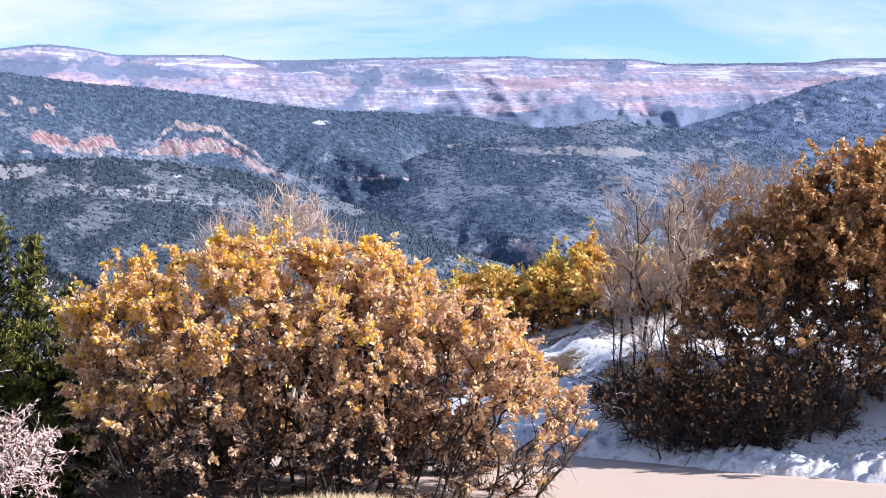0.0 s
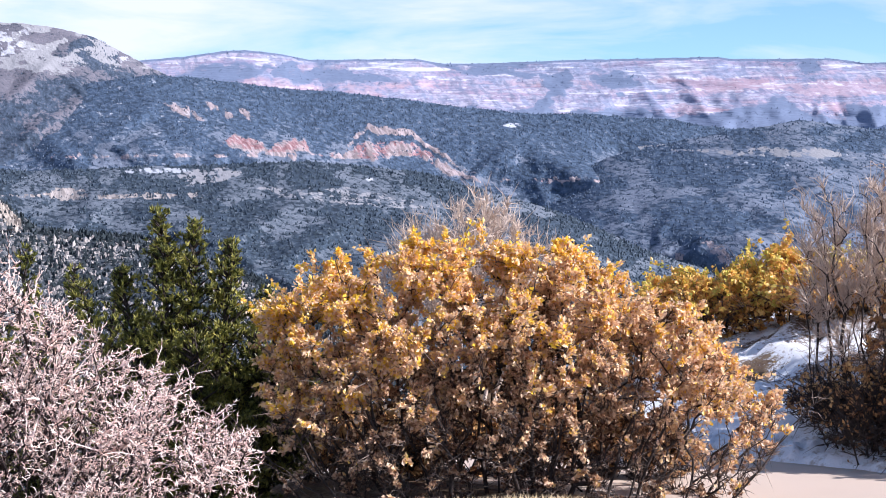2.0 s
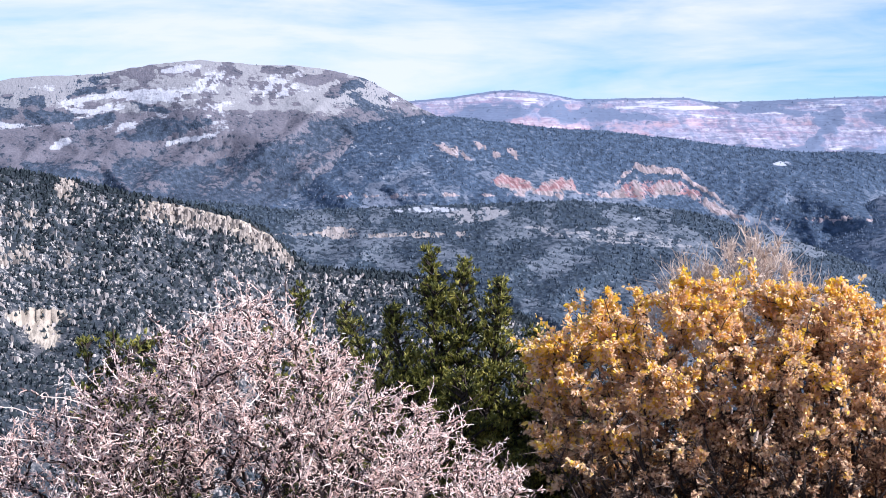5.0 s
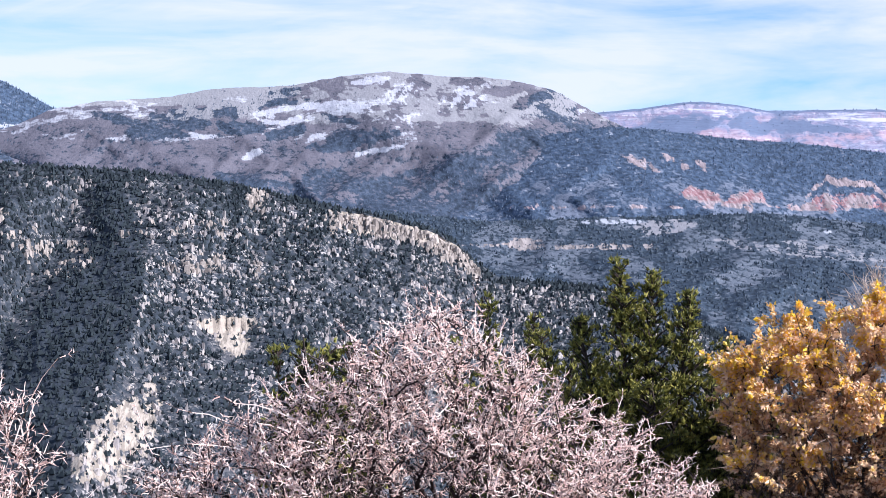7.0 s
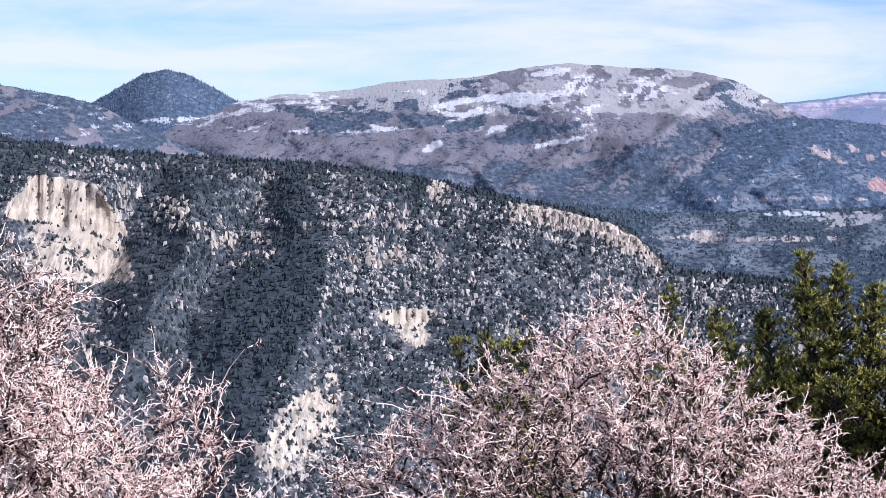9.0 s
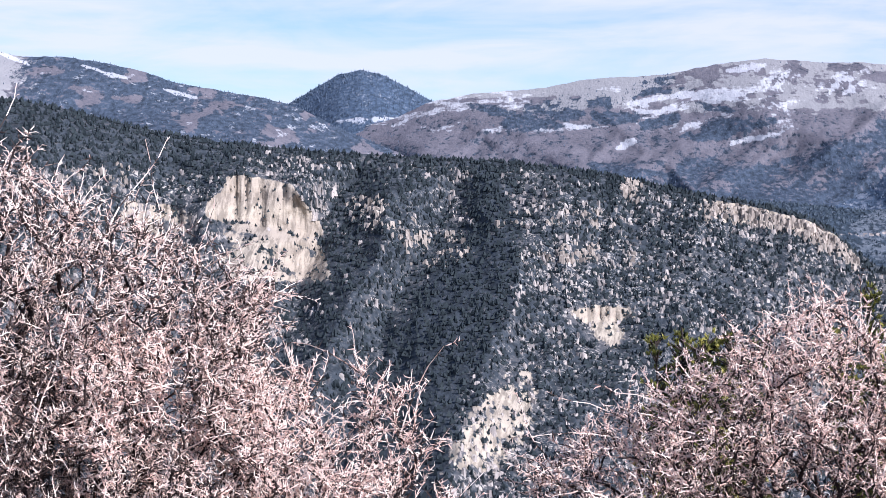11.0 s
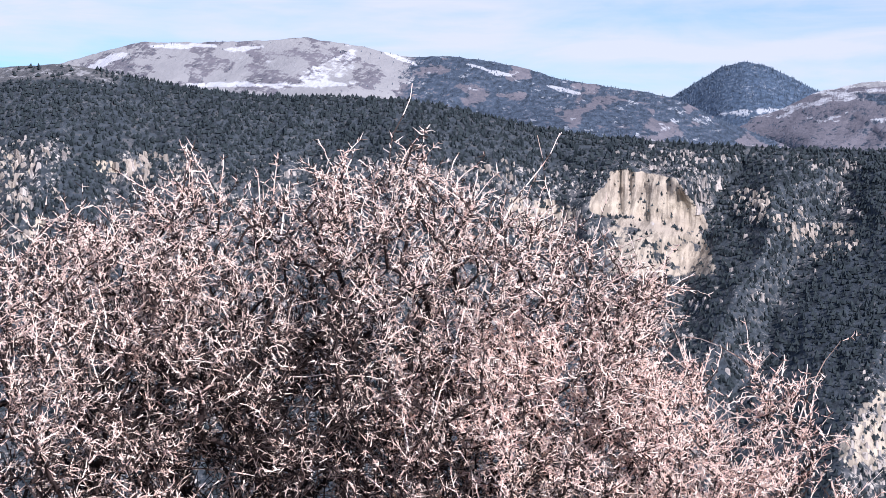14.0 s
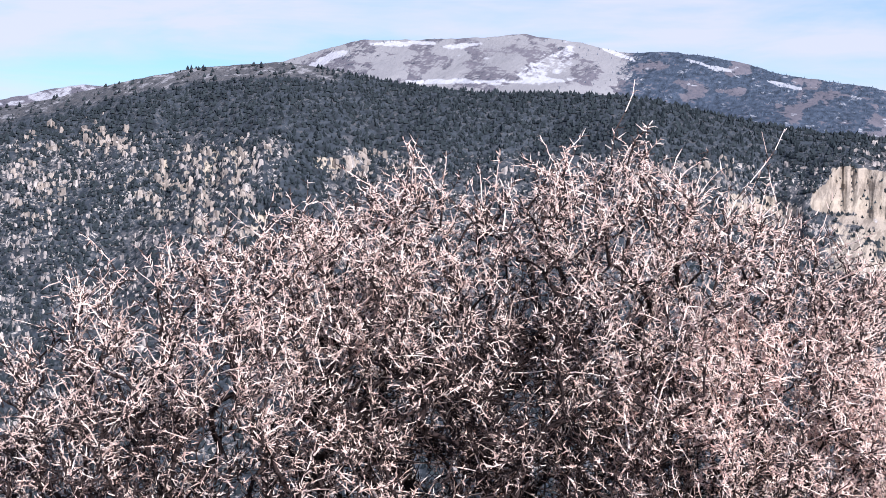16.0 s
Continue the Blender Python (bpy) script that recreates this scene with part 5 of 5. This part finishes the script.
    if foliage:
        n = leaf_count
        j = rng.integers(0, len(segs), n)
        high = segs[0][0][:, 2] / max(l[2] + l[5] for l in lobes)
        odds = np.clip(1.25 * (high - 0.10), 0.12, 1) ** 1.2
        bunch = rng.choice(twig_count, twig_count // 2, p=odds / odds.sum())
        i = bunch[rng.integers(0, len(bunch), n)]
        j = np.where(rng.random(n) < 0.7, len(segs) - 1, j)
        A, Bq = np.stack([s[0] for s in segs]), np.stack([s[1] for s in segs])
        at_leaf = A[j, i] + (Bq[j, i] - A[j, i]) * rng.random((n, 1)) + rng.normal(0, 0.03, (n, 3))
        wide = np.array([np.abs(at_leaf[:, 0]).max(), np.abs(at_leaf[:, 1]).max(), at_leaf[:, 2].max() - mid[2]])
        me = leaves(rng, at_leaf, ends_d[i] + np.array([0, 0, -0.3]), leaf_size, foliage, "foliage")
        # leaves lighten outwards and upwards, the crown's shade put into their colour
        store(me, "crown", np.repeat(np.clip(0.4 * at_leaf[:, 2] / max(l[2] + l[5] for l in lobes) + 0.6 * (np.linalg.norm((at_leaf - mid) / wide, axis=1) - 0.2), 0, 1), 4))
        tagged(part("foliage", me, ob, "autumn leaves"), kind="stuff")
    return ob


M_PINK_TWIG = thorn_material("pale_pink_twig", 0.18, 1.5)
M_GREY_TWIG = thorn_material("pale_grey_twig", 0.42, 1.0)
M_SHOOT = thorn_material("bleached_shoot", 0.28, 1.0)
M_GREY_BARK = bark_material("dark_grey_bark", (0.020, 0.016, 0.015), (0.075, 0.058, 0.052), 0.08)
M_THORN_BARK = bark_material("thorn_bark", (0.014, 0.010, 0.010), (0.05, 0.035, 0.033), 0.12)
M_OAK_TWIG = bark_material("oak_twig", (0.05, 0.036, 0.03), (0.26, 0.20, 0.165), 0.15)
M_TAN_TWIG = bark_material("tan_twig", (0.34, 0.22, 0.15), (0.62, 0.45, 0.32), 0.2)
M_PALE_TWIG = bark_material("pale_twig", (0.46, 0.35, 0.28), (0.75, 0.61, 0.50), 0.2)
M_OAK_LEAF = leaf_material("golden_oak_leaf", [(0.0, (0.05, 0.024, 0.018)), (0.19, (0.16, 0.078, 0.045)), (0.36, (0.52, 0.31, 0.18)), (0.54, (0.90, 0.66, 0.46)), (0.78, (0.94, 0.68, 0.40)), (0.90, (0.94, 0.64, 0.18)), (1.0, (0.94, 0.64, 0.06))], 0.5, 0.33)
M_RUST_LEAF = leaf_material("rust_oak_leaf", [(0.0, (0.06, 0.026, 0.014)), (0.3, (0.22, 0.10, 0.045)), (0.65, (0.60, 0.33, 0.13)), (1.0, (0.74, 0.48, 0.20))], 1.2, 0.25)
M_LIME_LEAF = leaf_material("yellow_green_leaf", [(0.0, (0.30, 0.14, 0.05)), (0.3, (0.74, 0.38, 0.13)), (0.65, (0.88, 0.58, 0.15)), (1.0, (0.66, 0.60, 0.12))], 2.2)
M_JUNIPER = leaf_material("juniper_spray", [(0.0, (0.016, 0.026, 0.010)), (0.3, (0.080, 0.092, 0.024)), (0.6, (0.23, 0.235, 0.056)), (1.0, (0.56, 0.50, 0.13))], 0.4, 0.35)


def root(bearing, dist, sink=0.1):
    x, y, _ = spot(bearing, 0, dist)
    return (x, y, float(height(np.array([x]), np.array([y]))[0]) - sink)


def juniper(at, label, seed, tops, sprays, crest):
    """An evergreen juniper of several pointed tops. tops: (x, y, height, radius)."""
    rng = np.random.default_rng(seed)
    ob = tagged(new("juniper"), label, "juniper tree")
    ob.location, ob.rotation_euler = at, (0, 0, math.atan2(-at[0], at[1]))
    grow = (crest - at[2]) / max(t[2] for t in tops)
    tops = [(x, y, h * grow, r) for x, y, h, r in tops]
    segs_a, segs_b, ra, rb, pts, dirs, outer = [], [], [], [], [], [], []
    share = np.array([h * r for _, _, h, r in tops])
    for (x, y, h, r), w in zip(tops, share / share.sum()):
        axis = [np.array([x * f ** 0.7, y * f ** 0.7, h * f]) + rng.normal(0, 0.04, 3) * (f > 0) for f in np.linspace(0, 1, 9)]
        for a, b, f in zip(axis, axis[1:], np.linspace(1, 0.12, 8)):
            segs_a.append(a), segs_b.append(b), ra.append(0.16 * f), rb.append(0.16 * f * 0.85)
        for _ in range(int(140 * w * len(tops))):
            f = rng.uniform(0.06, 0.99)
            o = np.array([x * f ** 0.7, y * f ** 0.7, h * f])
            a = rng.random() * 6.28
            ln = r * (1.02 - f) ** 0.85 * rng.uniform(0.6, 1.2) + 0.12
            d = np.array([math.cos(a), math.sin(a), rng.uniform(0.5, 1.3)])
            d /= np.linalg.norm(d)
            segs_a.append(o), segs_b.append(o + d * ln), ra.append(0.025), rb.append(0.008)
            m = max(2, int(sprays * ln / r / (140 * len(tops))))
            g = rng.random(m) ** 0.6
            # sunlit outer sprays and shaded inner ones are put into the colour value
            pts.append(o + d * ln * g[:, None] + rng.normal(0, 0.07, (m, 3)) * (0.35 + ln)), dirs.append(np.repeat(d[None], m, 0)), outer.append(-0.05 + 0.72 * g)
    V, F = tubes(np.array(segs_a), np.array(segs_b), np.array(ra), np.array(rb), 5)
    part("trunk", raw_mesh("trunk", V, F, M_GREY_BARK, True), ob, "dark shaggy trunk and boughs")
    p, d = np.concatenate(pts), np.concatenate(dirs)
    blades = 8
    p, d = np.repeat(p, blades, 0), np.repeat(d, blades, 0)
    dd = d * 0.7 + rng.normal(0, 0.75, p.shape) + np.array([0, 0, 0.55])
    dd /= np.linalg.norm(dd, axis=1)[:, None]
    w = np.cross(dd, rng.normal(0, 1, p.shape))
    w /= np.linalg.norm(w, axis=1)[:, None]
    ln = rng.uniform(0.07, 0.15, len(p))[:, None]
    V = np.stack([p - w * 0.030, p + w * 0.030, p + dd * ln], 1)
    F = np.array([(0, 1, 2)])[None] + (np.arange(len(p)) * 3)[:, None, None]
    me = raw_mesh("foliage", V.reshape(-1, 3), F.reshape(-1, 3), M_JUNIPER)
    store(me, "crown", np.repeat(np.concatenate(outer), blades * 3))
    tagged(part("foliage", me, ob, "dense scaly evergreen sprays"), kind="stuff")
    return ob


# foreground, from the road on the right round to the left
def up_to(rise, dist):
    return EYE + dist * math.tan(radians(rise))


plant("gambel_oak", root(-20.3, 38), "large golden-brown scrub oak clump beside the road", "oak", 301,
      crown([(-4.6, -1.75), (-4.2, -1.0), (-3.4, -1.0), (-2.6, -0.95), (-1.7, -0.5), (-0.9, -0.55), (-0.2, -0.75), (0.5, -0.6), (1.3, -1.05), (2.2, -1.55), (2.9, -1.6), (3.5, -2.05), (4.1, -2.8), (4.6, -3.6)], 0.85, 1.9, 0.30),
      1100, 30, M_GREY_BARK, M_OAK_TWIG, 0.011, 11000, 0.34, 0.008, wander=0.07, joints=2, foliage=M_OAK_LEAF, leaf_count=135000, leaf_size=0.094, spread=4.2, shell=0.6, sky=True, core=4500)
juniper(root(-10.6, 41), "dark green juniper with three pointed tops", 302,
        [(-0.55, 0, 5.9, 1.5), (0.15, 0, 5.75, 1.4), (0.95, 0, 5.4, 1.4), (-1.4, 0.2, 4.9, 1.3), (1.7, 0.2, 4.5, 1.4), (0.1, -0.9, 3.8, 1.7), (2.2, -0.2, 3.6, 1.3), (-2.2, 0.2, 4.6, 1.0), (3.0, -0.4, 2.6, 1.4), (1.5, -1.2, 2.4, 1.6), (2.4, 0, 4.3, 1.2), (3.0, 0.2, 3.4, 1.3)], 30000, up_to(-0.35, 41))
juniper(root(-6.6, 44), "smaller yellow-green juniper behind the thorn bush", 321,
        [(-0.5, 0, 5.6, 1.3), (0.6, 0, 5.3, 1.3), (-1.3, 0.1, 5.0, 1.3), (1.5, 0, 4.9, 1.4), (0.1, -0.5, 4.6, 1.4), (2.3, 0, 4.6, 1.3)], 11000, up_to(-1.35, 44))
juniper(root(-1.4, 36), "small yellow-green juniper showing over the thorn bush", 322,
        [(-0.5, 0, 4.6, 1.5), (0.4, 0, 4.55, 1.5), (0.0, 0.1, 4.5, 1.5), (-1.0, 0, 4.45, 1.3), (0.9, 0, 4.4, 1.3), (-0.2, -0.4, 4.4, 1.5)], 9000, up_to(-2.65, 36))
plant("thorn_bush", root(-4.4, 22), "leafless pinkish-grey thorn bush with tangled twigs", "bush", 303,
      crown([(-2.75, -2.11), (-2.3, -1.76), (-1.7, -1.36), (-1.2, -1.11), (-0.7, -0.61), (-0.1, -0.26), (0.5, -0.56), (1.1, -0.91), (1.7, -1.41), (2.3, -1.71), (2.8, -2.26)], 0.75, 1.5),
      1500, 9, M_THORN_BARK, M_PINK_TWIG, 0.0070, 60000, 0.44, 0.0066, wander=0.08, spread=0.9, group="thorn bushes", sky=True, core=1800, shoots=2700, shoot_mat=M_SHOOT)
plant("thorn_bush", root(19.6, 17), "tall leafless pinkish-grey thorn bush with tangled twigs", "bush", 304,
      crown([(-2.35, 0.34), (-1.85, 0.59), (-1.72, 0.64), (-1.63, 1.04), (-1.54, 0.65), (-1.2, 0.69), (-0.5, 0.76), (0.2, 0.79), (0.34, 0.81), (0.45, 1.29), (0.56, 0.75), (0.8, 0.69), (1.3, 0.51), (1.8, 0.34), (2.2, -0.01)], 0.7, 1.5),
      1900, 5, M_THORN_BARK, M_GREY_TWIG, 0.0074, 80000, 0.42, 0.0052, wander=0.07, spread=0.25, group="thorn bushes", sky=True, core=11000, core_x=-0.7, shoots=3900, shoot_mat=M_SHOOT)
plant("thorn_bush", root(12.6, 16.4), "dense pale pink leafless thorn bush", "bush", 323,
      crown([(-1.7, -0.83), (-1.2, -0.42), (-0.65, -0.37), (-0.1, -0.6), (0.3, -0.87), (0.62, -1.24), (0.95, -1.65)], 0.5, 0.9),
      650, 6, M_THORN_BARK, M_PINK_TWIG, 0.0056, 40000, 0.44, 0.0049, wander=0.08, spread=0.5, group="thorn bushes", sky=True, core=800, shoots=1500, shoot_mat=M_SHOOT)
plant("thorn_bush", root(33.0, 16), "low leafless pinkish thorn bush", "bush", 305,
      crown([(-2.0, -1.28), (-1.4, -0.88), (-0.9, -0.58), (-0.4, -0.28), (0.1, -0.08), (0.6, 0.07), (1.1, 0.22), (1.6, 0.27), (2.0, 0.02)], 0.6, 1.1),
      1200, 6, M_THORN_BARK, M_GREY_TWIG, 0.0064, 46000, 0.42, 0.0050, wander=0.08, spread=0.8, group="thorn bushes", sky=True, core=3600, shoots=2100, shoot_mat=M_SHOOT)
plant("thorn_bush", root(7.4, 17.5), "sparse pale leafless thorn bush", "bush", 306,
      crown([(-1.5, -0.77), (-1.1, -0.87), (-0.7, -0.97), (-0.3, -0.97), (0.0, -1.08), (0.25, -1.68), (0.5, -2.27)], 0.4, 0.7),
      330, 6, M_THORN_BARK, M_PINK_TWIG, 0.0056, 12000, 0.46, 0.0050, wander=0.08, spread=0.5, group="thorn bushes", sky=True, core=500, shoots=700, shoot_mat=M_SHOOT)
plant("scrub_oak", root(-34.8, 44), "dense rust-brown scrub oak on the snowy bank", "oak", 307,
      crown([(-3.1, -2.8), (-2.8, -1.4), (-2.3, -0.6), (-1.6, 0.1), (-1.0, 0.55), (-0.3, 0.8), (0.4, 1.2), (1.3, 1.4), (2.2, 1.5), (3.2, 1.6), (4.2, 1.6)], 0.95, 1.8, 0.35), 800, 12, M_GREY_BARK, M_OAK_TWIG, 0.010, 8000, 0.42, 0.008, joints=2,
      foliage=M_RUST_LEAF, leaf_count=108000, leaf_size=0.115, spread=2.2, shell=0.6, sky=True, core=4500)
plant("scrub_oak", root(-36.6, 48), "dense rust-brown scrub oak on the snowy bank", "oak", 338,
      [(0, 0, 2.2, 2.4, 1.6, 2.2), (-2.0, 0, 1.8, 1.7, 1.5, 1.8), (1.8, 0, 2.0, 1.8, 1.5, 2.0)], 260, 7, M_GREY_BARK, M_OAK_TWIG, 0.010, 2600, 0.5, 0.008, joints=2,
      foliage=M_RUST_LEAF, leaf_count=20000, leaf_size=0.15, spread=1.4, shell=0.6, crest=up_to(0.4, 48))
# unseen oak added past the right edge; its height sets the bank's shade
plant("scrub_oak", root(-41.5, 43), "dense rust-brown scrub oak on the snowy bank", "oak", 311,
      [(0, 0, 2.7, 2.6, 2.0, 2.6), (-1.6, 0, 2.4, 1.8, 1.8, 2.2), (1.6, 0, 2.0, 1.8, 1.5, 2.0)], 300, 7, M_GREY_BARK, M_OAK_TWIG, 0.010, 3000, 0.5, 0.008, joints=2,
      foliage=M_RUST_LEAF, leaf_count=12000, leaf_size=0.18, spread=1.4, shell=0.6, crest=up_to(-1.5, 43))
for b, d, c, w, seed in ((-26.0, 56, -2.0, 2.0, 308), (-28.0, 56, -1.5, 1.9, 312), (-29.6, 54, -1.8, 1.6, 313), (-24.4, 60, -2.3, 1.6, 314)):
    plant("yellow_oak", root(b, d), "yellow-green scrub oak thicket behind the road bend", "oak", seed,
          [(0, 0, 1.4, w, 1.8, 1.4), (-0.8, 0.3, 1.1, w * 0.8, 1.5, 1.2), (0.8, 0, 1.7, w * 0.7, 1.5, 1.2)], 200, 6, M_GREY_BARK, M_OAK_TWIG, 0.010, 1800, 0.5, 0.008, joints=2,
          foliage=M_LIME_LEAF, leaf_count=12000, leaf_size=0.13, spread=1.0, shell=0.6, crest=up_to(c, d))
for b, d, c, seed in ((-31.0, 43.2, -4.4, 315), (-32.5, 42.9, -4.2, 316), (-29.4, 45.4, -5.2, 318), (-34.0, 42.6, -4.0, 336), (-30.2, 44.0, -4.7, 337)):
    plant("roadside_shrub", root(b, d), "low bare dark brush at the snowy road edge", "shrub", seed,
          [(0, 0, 0.9, 1.2, 0.8, 0.9), (0.6, 0, 0.7, 0.9, 0.7, 0.7)], 170, 8, M_GREY_BARK, M_GREY_BARK, 0.009, 1700, 0.45, 0.010, joints=2, foliage=M_RUST_LEAF, leaf_count=900, leaf_size=0.10, spread=0.7, up=0.5, crest=up_to(c, d), group="roadside shrubs")
# brush added to darken the gap under the oak and hide the road
for b, d, c, seed in ((-16.2, 41.0, -6.3, 331), (-18.6, 41.5, -5.9, 332), (-21.2, 41.5, -5.8, 333), (-23.6, 41.0, -6.2, 334), (-13.8, 42.5, -5.6, 335)):
    plant("added_undergrowth", root(b, d), "low dark brush added to fill the gap under the oak clump", "shrub", seed,
          [(0, 0, 0.8, 1.3, 0.7, 0.8), (0.7, 0, 0.6, 0.9, 0.6, 0.6)], 120, 8, M_GREY_BARK, M_GREY_BARK, 0.008, 1200, 0.4, 0.011, joints=2, foliage=M_RUST_LEAF, leaf_count=2600, leaf_size=0.13, spread=0.9, up=0.4, crest=up_to(c, d), group="shrubs under the oak")
plant("bare_tree", root(-29.9, 46.5), "slender leafless tree with upright pale twigs", "tree", 309,
      [(-0.2, 0, 3.0, 0.7, 0.6, 2.9), (-0.8, 0, 3.6, 0.5, 0.5, 2.4), (0.5, 0, 3.6, 0.5, 0.5, 2.4), (1.0, 0, 3.0, 0.4, 0.5, 2.2)], 300, 9, M_GREY_BARK, M_PALE_TWIG, 0.009, 3600, 0.5, 0.008, wander=0.06, joints=2, up=1.1, spread=0.8, rise=0.85, crest=up_to(0.7, 46.5))
plant("bare_tree", root(-31.7, 50), "leafless tan-twigged tree behind the roadside trees", "tree", 319,
      [(0, 0, 4.6, 1.2, 1.0, 1.9), (-0.9, 0, 3.6, 0.8, 0.8, 1.7), (1.2, 0, 4.4, 1.0, 1.0, 1.8)], 300, 5, M_TAN_TWIG, M_TAN_TWIG, 0.009, 3600, 0.45, 0.008, wander=0.07, joints=2, up=0.7, spread=0.7, rise=0.75, crest=up_to(1.35, 50))
plant("bare_tree", root(-18.9, 52), "leafless pale-twigged tree behind the oak", "tree", 310,
      [(0.2, 0, 4.6, 1.5, 1.5, 1.8), (-1.2, 0, 4.0, 1.4, 1.2, 1.8), (1.4, 0, 4.0, 1.0, 1.0, 1.7)], 420, 5, M_PALE_TWIG, M_PALE_TWIG, 0.011, 6000, 0.5, 0.011, wander=0.07, joints=2, up=0.8, spread=0.7, rise=0.75, crest=up_to(0.25, 52))


# ---- dry grass along the foot of the oak ----
def grass():
    rng = np.random.default_rng(401)
    n, blades = 130, 16
    b, d = rng.normal(-20.3, 2.2, n), rng.uniform(34.0, 36.4, n)
    x, y = -np.sin(np.radians(b)) * d, np.cos(np.radians(b)) * d
    base = np.repeat(np.stack([x, y, height(x, y)], 1), blades, 0) + rng.normal(0, 0.06, (n * blades, 3)) * np.array([1, 1, 0])
    top = base + np.stack([rng.normal(0, 0.12, n * blades), rng.normal(0, 0.12, n * blades), rng.uniform(0.06, 0.22, n * blades)], 1)
    w = rng.uniform(0.006, 0.012, (n * blades, 1))
    V = np.stack([base - np.array([1, 0, 0]) * w, base + np.array([1, 0.3, 0]) * w, base + np.array([0, 1, 0]) * w, top], 1)
    F = np.array([(0, 1, 3), (1, 2, 3), (2, 0, 3)])[None] + (np.arange(n * blades) * 4)[:, None, None]
    m = bark_material("dry_grass", (0.42, 0.31, 0.17), (0.72, 0.58, 0.36), 0.3)
    tagged(new("grass", raw_mesh("grass", V.reshape(-1, 3), F.reshape(-1, 3), m)), "tufts of dry straw-coloured grass at the verge", "grass", kind="stuff")


grass()
